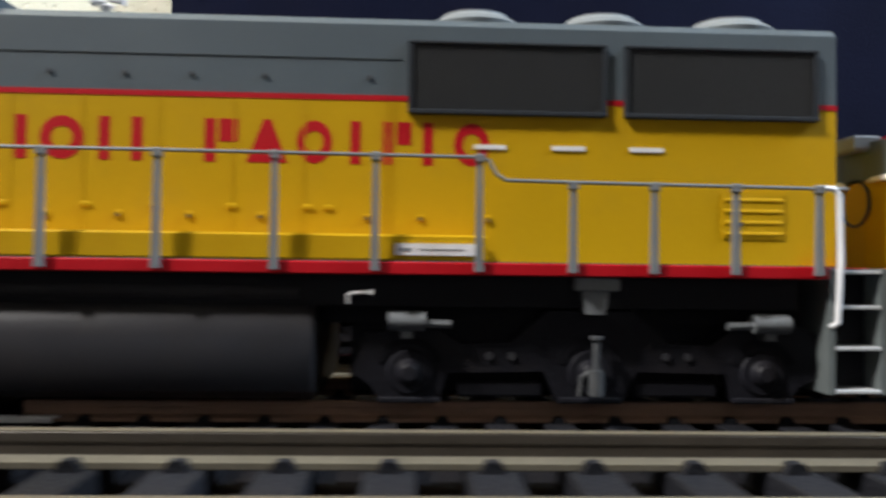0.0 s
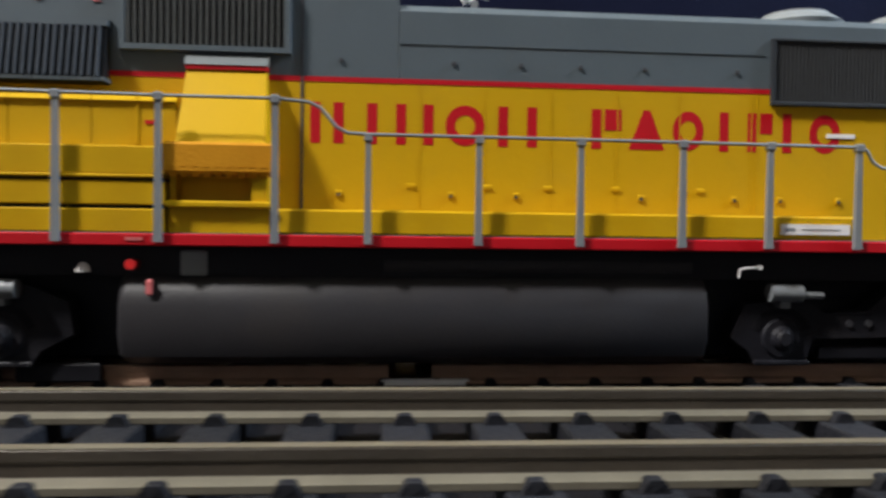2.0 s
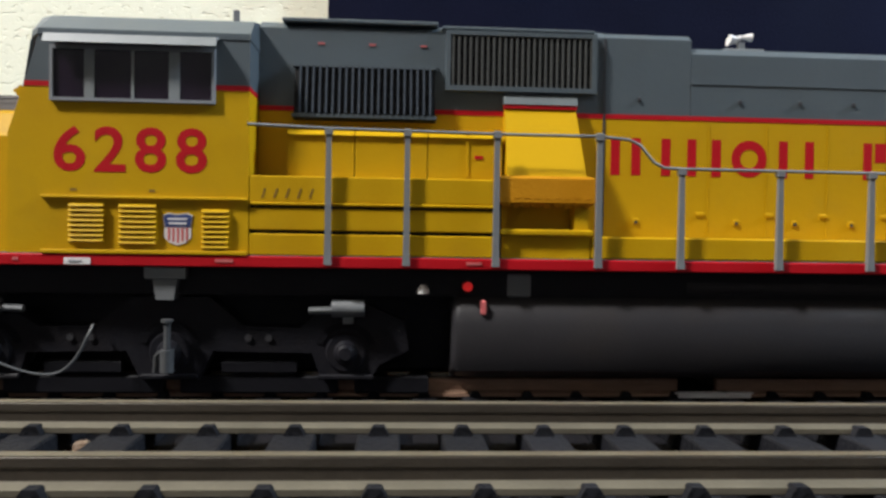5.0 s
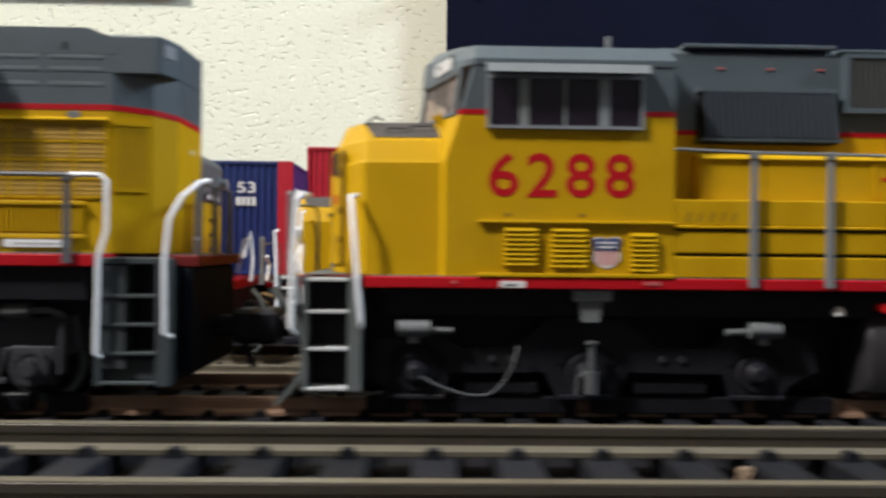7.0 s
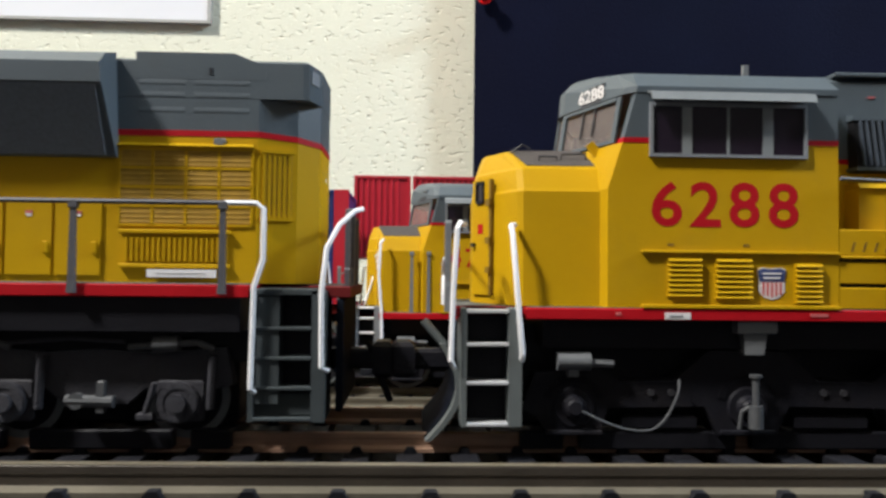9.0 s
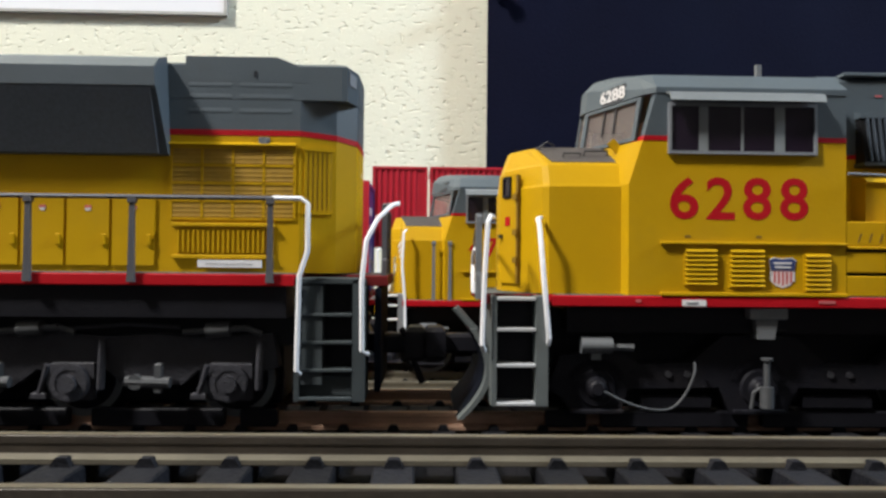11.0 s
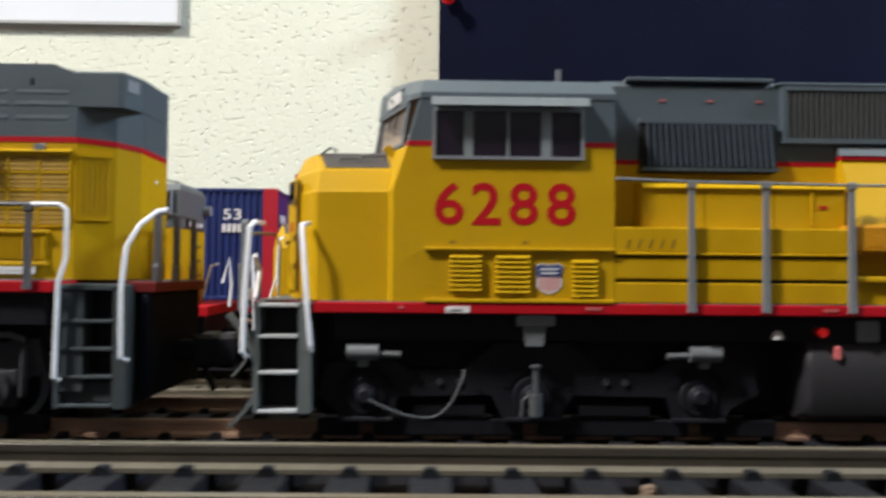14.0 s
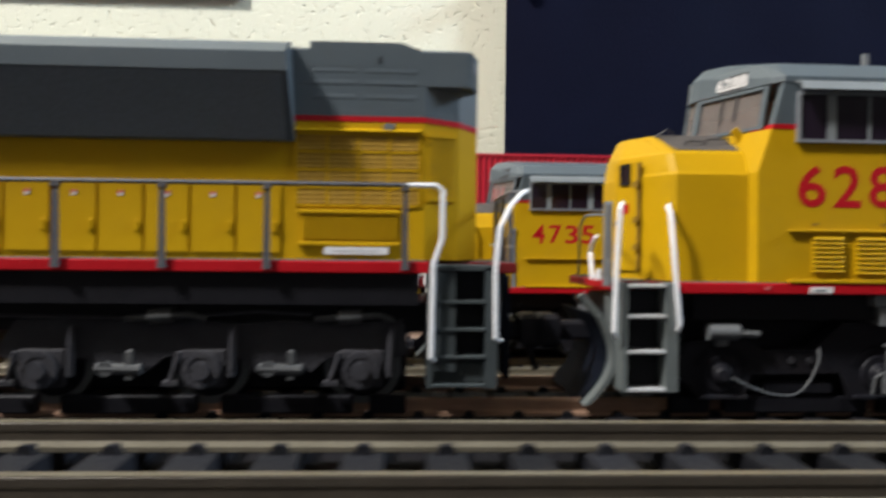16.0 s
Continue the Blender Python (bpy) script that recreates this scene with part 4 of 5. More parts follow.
        for x in (-50.3, -37.3, -29.6, -22.1, -14.5, -3.0, 2.8, 10.2, 38.5):
            lt = part("latch", B().box(x - 0.35, x + 0.35, 5.8, 6.05, 22.6, 23.4, 0.1), YELLOW, t)
            part("latch_pin", B().disc((x, 5.72, 22.9), "y", 0.22, 0.2, 8), INK, lt, "dark latch pin")
        for x in (-42.0, -33.0, -25.8, -17.6, -9.5, -7.2):
            part("hinge", B().box(x - 0.5, x + 0.5, 5.8, 6.05, 23.7, 24.3, 0.12), YELLOW, t)
        for x in (-50.1, -37.1, -29.2, -22.1, -14.3, -2.9):
            part("hood_latch", B().box(x - 0.2, x + 0.2, 5.78, 6.05, 38.0, 38.6, 0.1), INK, t)
        part("hood_rib", B().box(-43.4, 0.6, 5.9, 6.05, 40.4, 40.55), GREY, t)
        part("front_seam", B().box(-54.7, -54.4, 5.9, 6.2, 18.5, 45.8), INK, t, "dark seam between hood sections")
        hn = part("air_horn", B().box(-36.6, -31.0, 12, 13.2, 46.1, 46.7, 0.15).box(-34.4, -33.6, 12.2, 13.0, 46.7, 47.6), POST, t, "pale grey cast air horn")
        for k, (xa, xb) in enumerate(((-34.6, -35.6), (-33.4, -32.2), (-34.3, -35.2))):
            part("trumpet", B().tube([((xa + xb) / 2 - (xb - xa), 12.5 + k * 0.8, 48.1 + 0.45 * (k % 2)), (xa, 12.5 + k * 0.8, 48.1 + 0.45 * (k % 2))], 0.28, 8).disc((xa, 12.5 + k * 0.8, 48.1 + 0.45 * (k % 2)), "x", 0.3, xb - xa, 12, 0.6), DECAL, hn, smooth=True)
        for x0, x1 in ((8.6, 12.1), (17.2, 20.9), (25.9, 29.7)):
            part("hood_dash", B().box(x0, x1, 5.85, 6.02, 30.7, 31.2), DECAL, t, "short white dash")
        p = part("builder_plate", B().box(0.2, 8.4, 0.65, 0.95, 18.9, 20.1), DECAL, t, "white plate with small dark writing")
        part("plate_writing", B().box(2.6, 7.2, 0.6, 0.7, 19.45, 19.55).box(0.6, 1.8, 0.6, 0.7, 19.3, 19.65), SILVER, p)
        v = part("rear_louvre", B().box(36.4, 43.4, 5.85, 6.05, 21.3, 26.4), YELLOW, t)
        for i in range(4):
            z = 21.6 + i * 1.25
            part("slat", B().loft([[(x, 6, z), (x, 5.74, z + 0.1), (x, 5.76, z + 0.3), (x, 6, z + 0.6)] for x in (36.6, 43.2)]), YELLOW, v)
    # radiators and fans
    for x0, x1 in ((1.3, 23.2), (25.2, 47.2)):
        r = part("radiator", bx(B(), x0 + 0.5, x1 - 0.5, 5.8, 6.2, 34.9, 42.2), RADSCREEN, t, "dark grey radiator screen")
        part("radiator_frame", bx(bx(bx(bx(B(), x0, x1, 5.35, 6.1, 34.4, 34.9, 0.1), x0, x1, 5.5, 6.1, 42.1, 42.5, 0.1), x0, x0 + 0.5, 5.5, 6.1, 34.9, 42.1), x1 - 0.5, x1, 5.5, 6.1, 34.9, 42.1), RIB, r)
        m = 42 if full else 0
        for i in range(m):
            x = x0 + 0.9 + i * (x1 - x0 - 1.8) / (m - 1)
            part("slat", bx(B(), x, x + 0.12, 5.7, 5.85, 34.9, 42.1), RADSCREEN, r)
    for x in (9.3, 24.7, 40.6):
        f = part("roof_fan", B().disc((x + dx, 15 + dy, 45.2 + dz), "z", 5.6, 1.2, 40, 6.0).disc((x + dx, 15 + dy, 46.4 + dz), "z", 6.0, 0.6, 40, 5.3).disc((x + dx, 15 + dy, 47.0 + dz), "z", 5.3, 0.7, 40, 4.2), FAN, t, "pale grey round roof fan", smooth=True)
        part("fan_ring", B().ringdisc((x + dx, 15 + dy, 47.7 + dz), "z", 4.2, 3.7, 0.2), SILVER, f, "light fan rim")
    # handrails
    front = X(-88.2, -79.2, -68.8, -56.7)
    mid = X(-46.8, -34.8, -23.5, -11.9, -1.8, 8.7)
    rear = X(18.3, 26.7, 35.2, 44.0)
    for xs, zt in ((front, 32.7), (mid, 28.9), (rear, 26.3)):
        for x in xs:
            handrail_post(x, dy - 0.2, 17.3 + dz, zt + dz, t, POST)
    pts = [(-97.4, 33.2), (-88.2, 32.9), (-68.8, 32.7), (-56.7, 32.7), (-53.2, 32.4), (-51.9, 31.8), (-50.2, 29.8), (-49.0, 29.2), (-46.8, 29.1), (-23.5, 29.05), (8.7, 28.9), (9.6, 28.6), (10.4, 27.2), (11.4, 26.6), (18.3, 26.5), (44.0, 26.3), (47.0, 26.3)]
    part("handrail", B().tube([(x + dx, dy - 0.2, z + dz) for x, z in pts], 0.19, 8), POST, t, smooth=True)
    # corner steps and their white rails
    steps((-140.4 if full else -138.2) + dx, (-133.6 if full else -132.8) + dx, 0.6 + dy, 9 + dy, [z + dz for z in ((17.9, 14.2, 9.9, 5.3) if full else (19.4, 17.2, 14.1, 11.0))], (18.1 if full else 19.6) + dz, (4.8 if full else 10.5) + dz, t, STEPGREY if full else SILVER, TREAD if full else WHITE)
    steps(45.6 + dx, 52.6 + dx, 0.6 + dy, 9 + dy, [z + dz for z in (17.9, 14.2, 9.9, 5.4)], 18.1 + dz, 4.8 + dz, t, STEPGREY, TREAD)
    if not full:
        for pl in ([(-138.4, 1.8, 29.6), (-138.9, 0.4, 29.2), (-138.6, 0.2, 24.0), (-138.3, 0.2, 12.4)], [(-132.6, 1.8, 33.8), (-133.1, 0.4, 33.2), (-133.4, 0.2, 26.0), (-132.7, 0.2, 18.0), (-132.6, 0.2, 10.8)]):
            part("grab_rail", B().tube([(x + dx, y + dy, z + dz) for x, y, z in pl], 0.31, 8), WHITE, t, "white grab rail", smooth=True)
    rails = ([(-140.0, 3.2, 27.6), (-140.6, 1.2, 27.7), (-141.0, 0.3, 27.0), (-141.4, 0.2, 20), (-141.6, 0.2, 12.2), (-141.2, 0.9, 11.4)],
               [(-134.3, 2.4, 27.6), (-134.9, 1.0, 27.4), (-134.8, 0.4, 26.6), (-134.2, 0.2, 19.6), (-133.6, 0.2, 13), (-133.6, 0.9, 12.2)],
               [(44.0, -0.2, 26.4), (45.6, -0.2, 26.3), (46.1, -0.2, 25.6), (46.4, 0.0, 19), (46.2, 0.2, 12.4), (45.8, 0.7, 12.0)],
               [(54.0, 3.0, 26.0), (53.0, 1.0, 26.0), (52.9, 0.4, 24), (52.8, 0.2, 18), (52.8, 0.2, 13)])
    for pl in rails[0 if full else 2:]:
        part("grab_rail", B().tube([(x + dx, y + dy, z + dz) for x, y, z in pl], 0.31, 8), WHITE, t, "white grab rail", smooth=True)
    # end handrails on the front platform
    part("end_stanchion", B().loft([[(x + dx, y + dy, z + dz) for x, y in ((-142.3, 2.2 - w), (-141.6, 2.2 - w), (-141.6, 2.2 + w), (-142.3, 2.2 + w))] for z, w in ((17.6, 0.9), (20.4, 0.85), (21.0, 0.7), (27.6, 0.7), (28.0, 0.5))]), POST, t, "grey flat end stanchion")
    part("end_rail", B().tube([(x + dx, y + dy, z + dz) for x, y, z in ((-141.9, 2.6, 26.3), (-141.4, 9, 26.7), (-141.2, 16.4, 26.9), (-141.2, 18.4, 26.2), (-141.2, 19.6, 25.2), (-141.3, 19.8, 18.2))], 0.18, 8), POST, t, smooth=True)
    part("cut_lever", B().tube([(x + dx, y + dy, z + dz) for x, y, z in ((-142.0, 7.6, 23.8), (-142.1, 8.6, 23.0), (-142.0, 10.4, 21.8), (-142.1, 8.8, 18.2))], 0.3, 8).tube([(-142.1 + dx, 5.6 + dy, 18.2 + dz), (-142.1 + dx, 5.6 + dy, 19.6 + dz)], 0.4, 8), WHITE, t, "white bent lever rod", smooth=True)
    # plow, couplers
    curve = [(-143.0 + 2.2 * math.sin(math.pi * s) - 1.5 * s ** 3, 13.8 - 11.2 * s) for s in [i / 12 for i in range(13)]]
    prof = curve + [(x + 0.7, z) for x, z in curve[::-1]]
    part("plow", B().loft([[(x + dx, y + dy, z + dz) for x, z in prof] for y in (6.0, 24.0)]), PILOT, t, "black curved snow plow")
    part("plow_edge", B().loft([[(x + dx + 0.2, y + dy, z + dz) for x, z in prof] for y in (3.6, 5.98)]).tube([(-144.6 + dx, 5 + dy, 16.4 + dz), (-142.0 + dx, 5 + dy, 13.4 + dz)], 0.5, 8), STEPGREY, t, "grey plow edge")
    for xa, xb in ((-148.5, -138), (49, 58.5)):
        part("coupler", bx(bx(B(), xa, xb, 13.4, 16.6, 9.6, 12.2, 0.4), xa if xa < 0 else xb - 3, xa + 3 if xa < 0 else xb, 12.2, 17.8, 8.6, 13.2, 0.6), TRUCK, t, "dark knuckle coupler")
    # fuel tank and air reservoir
    prof = [(1.7, 4.8), (0.9, 6.8), (0.9, 10.4), (1.3, 12.1), (2.5, 13.6), (26.8, 13.6), (28.6, 12.1), (29.1, 10.4), (29.1, 6.8), (28.3, 4.8), (26, 3.7), (4, 3.7)]
    part("fuel_tank", B().loft([[(x + dx, 15 + (y - 15) * k + dy, 8.8 + (z - 8.8) * k + dz) for y, z in prof] for x, k in ((-73.6, 0.93), (-73.2, 0.98), (-72.6, 1.0), (-8.6, 1.0), (-8.1, 0.985), (-7.9, 0.96))]), TANK, t, "dark rounded fuel tank", smooth=True)
    part("air_reservoir", B().tube([(-45 + dx, 3.4 + dy, 14.9 + dz), (-9.6 + dx, 3.4 + dy, 14.9 + dz)], 1.4, 16), TANK, t, "dark air reservoir pipe", smooth=True)
    if full:
        part("fuel_gauge", B().box(-67.0, -64.2, 2.0, 2.6, 13.6, 16.4, 0.2), POST, t, "grey square gauge")
        part("fuel_cap", B().tube([(-71.9, 2.2, 14.9), (-71.9, 0.6, 14.9)], 0.58, 12), PINRED, t, "red filler cap", smooth=True)
        part("filler_lever", B().box(-70.3, -69.7, 0.7, 1.6, 11.5, 13.3, 0.2), PALERED, t, "faded red lever")
        part("pipe", B().tube([(-93, 3.6, 13.9), (-88, 3.4, 14.2), (-84, 3.4, 14.0)], 0.35, 8), DULL, t, "dull grey pipe", smooth=True)
        part("bell", B().disc((-77.1, 1.6, 14.0), "z", 0.75, 0.5, 14, 0.7).disc((-77.1, 1.6, 14.5), "z", 0.7, 0.5, 14, 0.3), DECAL, t, "small metal bell", smooth=True)
        part("drain_cock", B().tube([(-4.5, 1.2, 13.9), (-4.5, 0.9, 14.8), (-4.0, 0.8, 15.0), (-2.3, 0.9, 15.1)], 0.17, 8).disc((-2.2, 0.7, 15.1), "y", 0.3, 0.5, 10), WHITE, t, "small bright drain cock", smooth=True)
        part("handbrake", B().disc((3.0, 2.4, 14.2), "y", 0.5, 0.5, 10).box(3.0, 6.0, 2.4, 2.8, 14.0, 14.3), SILVER, t)
    truck(-127.2 + dx, -106.8 + dx, -86.2 + dx, dy, dz, t, hose=full)
    truck(1.8 + dx, 21.0 + dx, 39.6 + dx, dy, dz, t)
    return t


main_loco = wide_cab_loco(0, 0, 0, "6288", True, "yellow and grey diesel locomotive with red stripe and number 6288", "road locomotives")
back_loco = wide_cab_loco(-19.6, 76, -4.6, "4735", False, "yellow and grey diesel locomotive numbered 4735 on the back track", "road locomotives")


def name_shapes(t):
    """The railway's name on the hood, as plain red shapes of its size."""
    y0, y1, z0, z1, s = 5.96, 6.03, 28.8, 33.5, 1.15
    spots = (("pair", -53.6, -49.8), ("pair", -47.1, -42.6), ("bar", -40.6, -39.4), ("ring", -38.0, -33.4), ("pair", -31.8, -27.2), ("stub", -20.6, -17.0), ("wedge", -16.1, -11.7),
             ("ring", -10.7, -6.9), ("bar", -4.9, -3.8), ("stub", -1.4, 1.7), ("bar", 3.0, 4.1), ("ring", 6.4, 10.3))
    for kind, a, b in spots:
        m = B()
        if kind == "pair":
            m.box(a, a + s, y0, y1, z0, z1).box(b - s, b, y0, y1, z0, z1)
        elif kind == "bar":
            m.box(a, b, y0, y1, z0, z1)
        elif kind == "stub":
            m.box(a, a + s, y0, y1, z0, z1).box(a + s + 0.4, b, y0, y1, z0 + 2.2, z1)
        elif kind == "wedge":
            c = (a + b) / 2
            m.side([(a, z0), (b, z0), (c + 0.4, z1), (c - 0.4, z1)], y0, y1)
        else:
            c = (a + b) / 2
            m.ringdisc((0, y0, 0), "y", (z1 - z0) / 2, (z1 - z0) / 2 - s, y1 - y0)
            k = (b - a) / (z1 - z0)
            for v in m.bm.verts:
                v.co.x, v.co.z = c + v.co.x * k, (z0 + z1) / 2 + v.co.z
        part("name_shape", m, RED, t)


name_shapes(main_loco)


# brown in place of yellow: the shade between grille bars, put into the colour
GRILLEDEPTH = material("grille_depth_shade", (0.33, 0.185, 0.006), 0.7, spread=0.3, scale=900)


def flared_hood_loco():
    """Rear half of a bigger road locomotive with flared radiators; its rear end points to +x."""
    t = thing("diesel_locomotive", -270, 15, 1.5, "yellow and grey diesel locomotive with flared dark radiators", "model locomotive", "road locomotives")
    x9 = -390.0

    def mirrored(pts):
        """Closes a near-side outline with the deeper far corner of the hood end."""
        z = pts[-1][2]
        return pts + [(-157.5, 19.2, z), (-160.6, 22.6, z), (-164.4, 24.0, z), (x9, 24.0, z)]

    def skirt(o, z0, z1):
        """Hood wall ring with two facets at its end; the facets' edge drops a little."""
        pts = [(x9, 6.0, 0.0), (-164.4, 6.0, 0.0), (-160.0, 7.7, -0.3), (-157.5, 9.7, -0.7), (-157.4, 10.6, -0.8), (-157.3, 17.6, -0.9)]
        lo = [(x + (o if i else 0), y - o, z0 + (d if z0 > 30 else 0)) for i, (x, y, d) in enumerate(pts)]
        hi = [(x + (o if i else 0), y - o, z1 + (d if z1 < 40 else 0)) for i, (x, y, d) in enumerate(pts)]
        return B().loft([mirrored(lo), mirrored(hi)])
    part("sill", B().box(x9, -164.0, 0.0, 30, 19.0, 20.4, 0.12), RED, t, "red frame stripe")
    part("frame", B().box(x9, -165.0, 0.8, 29.2, 15.2, 18.98).box(x9, -158, 5, 25, 11.5, 15.2), BLACK, t, "black deep frame")
    # darker than the sill's red: shade by the hood end, put into the colour
    part("end_platform", B().box(-163.9, -153.0, 8.4, 23.4, 19.0, 20.3, 0.12).box(-156.0, -153.0, 3.0, 8.3, 19.0, 20.3, 0.12), DARKRED, t, "red end platform edge, darkened for shade")
    part("pilot_plate", B().box(-154.6, -153.8, 3.0, 23.2, 6.0, 18.95, 0.3), PILOT, t, "black pilot plate")
    part("walkway", B().box(x9, -164.2, 0.3, 29.7, 20.405, 20.5).box(-163.6, -153.3, 8.7, 23.1, 20.305, 20.4), DECK, t, "grey walkway tread")
    part("hood_lower", skirt(0.0, 20.51, 37.8), YELLOW, t, "yellow lower hood")
    part("hood_stripe", skirt(0.05, 37.8, 38.5), RED, t)
    part("hood_upper", skirt(0.0, 38.5, 42.35), GREY, t, "grey upper hood")

    def cap(i, z):
        return mirrored([(x9, 6.0 + i, z), (-159.2 - i, 6.0 + i, z), (-158.5 - i, 6.15 + i, z), (-157.45 - i, 9.6 + i, z), (-157.36 - i, 10.6 + i, z), (-157.26 - i, 17.6, z)])
    part("hood_top", B().loft([cap(0, 42.4), cap(0, 46.7), cap(0.3, 47.0)]), GREY, t, "grey overhanging hood top")
    part("class_light", B().loft([[(-158.35, 6.55, z), (-157.7, 8.7, z), (-157.6, 8.67, z), (-158.25, 6.52, z)] for z in (44.5, 46.1)]), SILVER, t, "pale class light lens")
    part("roof_raise", B().loft([[(x, y, z) for x, z in ((-178.9, 44.6), (-163.6, 44.6), (-163.8, 46.4), (-167.4, 47.8), (-178.9, 47.8))] for y in (5.98, 24.02)]), GREY, t)
    for z in (40.6, 42.4, 43.9):
        for xs in ((-178.4, -173.1), (-172.0, -165.5)):
            part("hood_louvre", B().loft([[(x, 6.02, z), (x, 5.96, z + 0.1), (x, 5.96, z + 0.35), (x, 6.02, z + 0.8)] for x in xs]), GREY, t)
    part("sand_hatch", B().box(-170.3, -169.9, 5.9, 6.1, 45.2, 46.0), RIB, t)
    part("class_lamp", B().disc((-168.9, 5.6, 37.1), "y", 0.5, 0.6, 12).box(-169.6, -168.2, 5.8, 6.05, 36.7, 37.6, 0.1), STEEL, t, "small grey lamp", smooth=True)
    # flared radiator wing
    prof = [(6.0, 47.6), (3.0, 46.7), (1.2, 45.2), (1.2, 42.9), (1.6, 42.6), (5.2, 35.2), (6.0, 35.1)]
    w = part("radiator_wing", B().loft([[(x + d, y, z) for (y, z), d in zip(prof, (0, 0, 0, 0.2, 0.2, 0.6, 0.6))] for x in (-330, -181.2)]), GREY, t, "grey flared radiator wing")
    part("radiator_screen", B().loft([[(x, y, z) for y, z in ((1.75, 42.6), (1.35, 42.7), (4.85, 35.25), (5.2, 35.25))] for x in (-329, -181.7)]), WINGSCREEN, w, "dark radiator screen")
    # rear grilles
    # solid panel without an opening; its brown stands in for shaded depth
    g = part("rear_grille", B().box(-180.4, -165.0, 5.9, 6.1, 27.3, 36.3), GRILLEDEPTH, t, "yellow grid over a panel browned for shaded depth")
    for i in range(5):
        x = -180.6 + i * 3.85
        part("bar", B().box(x, x + 0.3, 5.82, 6.02, 27.2, 36.4), YELLOW, g)
    for i in range(5):
        z = 27.1 + i * 2.25
        part("bar", B().box(-180.4, -165.0, 5.82, 6.02, z, z + 0.28), YELLOW, g)
    part("grille_hood", B().cross([(6.0, 36.5), (5.45, 36.5), (5.45, 36.65), (6.0, 36.95)], -180.8, -164.9), YELLOW, g)
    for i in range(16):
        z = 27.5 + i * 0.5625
        part("slat", B().loft([[(x, 5.92, z), (x, 5.86, z + 0.05), (x, 5.92, z + 0.36)] for x in (-180.3, -165.1)]), GRILLEDEPTH, g)
    fa, fb = Vector((-164.4, 6.0)), Vector((-160.0, 7.7))
    fn = Vector(((fb - fa).y, -(fb - fa).x)).normalized()

    def on_facet(u0, u1, z0, z1, o0, o1):
        r = [fa.lerp(fb, u0) + fn * o0, fa.lerp(fb, u1) + fn * o0, fa.lerp(fb, u1) + fn * o1, fa.lerp(fb, u0) + fn * o1]
        return [[(p.x, p.y, z) for p in r] for z in (z0, z1)]
    g = part("side_grille", B().loft(on_facet(0.12, 0.86, 28.4, 36.0, -0.1, 0.06)), GRILLEDEPTH, t, "narrow yellow slat grille")
    for i in range(6):
        u = 0.12 + i * 0.128
        part("bar", B().loft(on_facet(u, u + 0.075, 28.4, 36.0, 0.0, 0.16)), YELLOW, g)
    part("grille_trim", B().loft(on_facet(0.08, 0.9, 36.0, 36.45, 0.0, 0.3)).loft(on_facet(0.08, 0.9, 27.95, 28.4, 0.0, 0.3)), YELLOW, g)
    g = part("low_louvre", B().box(-180.0, -167.8, 5.8, 6.05, 22.6, 26.4), YELLOW, t)
    part("louvre_trim", B().box(-180.2, -167.4, 5.3, 5.9, 26.2, 26.7, 0.1).box(-180.2, -167.4, 5.4, 5.9, 22.2, 22.7, 0.1), YELLOW, g)
    for i in range(19):
        x = -179.5 + i * 0.62
        part("slat", B().box(x, x + 0.3, 5.45, 5.85, 23.0, 25.8), YELLOW, g)
    p = part("data_plate", B().box(-176.8, -168.9, 5.15, 5.5, 21.15, 22.05), DECAL, t, "white plate with small writing")
    part("plate_writing", B().box(-175.8, -170.0, 5.1, 5.2, 21.57, 21.62), SILVER, p)
    # doors
    for i in range(12):
        x1 = -182.4 - i * 5.6
        d = part("hood_door", B().box(x1 - 5.2, x1, 5.72, 6.02, 21.2, 30.0, 0.12), YELLOW, t)
        part("door_badge", B().side([(x1 - 3.0, 28.5), (x1 - 2.2, 28.5), (x1 - 2.35, 28.1), (x1 - 2.85, 28.1)], 5.65, 5.75), DECAL, d, "tiny white badge")
        part("badge_top", B().box(x1 - 3.0, x1 - 2.2, 5.62, 5.75, 28.45, 28.75), PALERED, d)
        part("door_latch", B().box(x1 - 0.9, x1 - 0.4, 5.45, 5.8, 23.8, 25.2, 0.1), YELLOW, d)
    for z in (33.6, 24.8):
        part("end_bolt", B().disc((-159.6, 8.5, z), "y", 0.28, 0.5, 8), INK, t)
    part("end_mark", B().disc((-157.5, 14.5, 33.8), "x", 0.35, 0.25, 10), DECAL, t, "tiny white mark")
    # handrails
    for i in range(-1, 14):
        x = -182.9 - 12.0 * i if i >= 0 else -166.8
        handrail_post(x, -0.2, 19.4, 29.2, t, POSTDARK)
    part("handrail", B().tube([(x9, -0.2, 29.4), (-166.4, -0.2, 29.4)], 0.28, 8), POSTDARK, t, smooth=True)
    steps(-164.0, -155.6, 0.8, 8, (15.8, 12.5, 9.2, 5.8), 19.9, 5.2, t, STEPDARK, STEPDARK)
    part("step_side", B().box(-163.35, -160.7, 0.95, 3.7, 7.2, 19.2, 0.1).box(-163.4, -157.1, 1.6, 4, 5.8, 8.4, 0.2), STEPDARK, t)
    part("step_top", B().box(-164.2, -155.8, 0.8, 8, 19.3, 20.0, 0.1), STEPDARK, t)
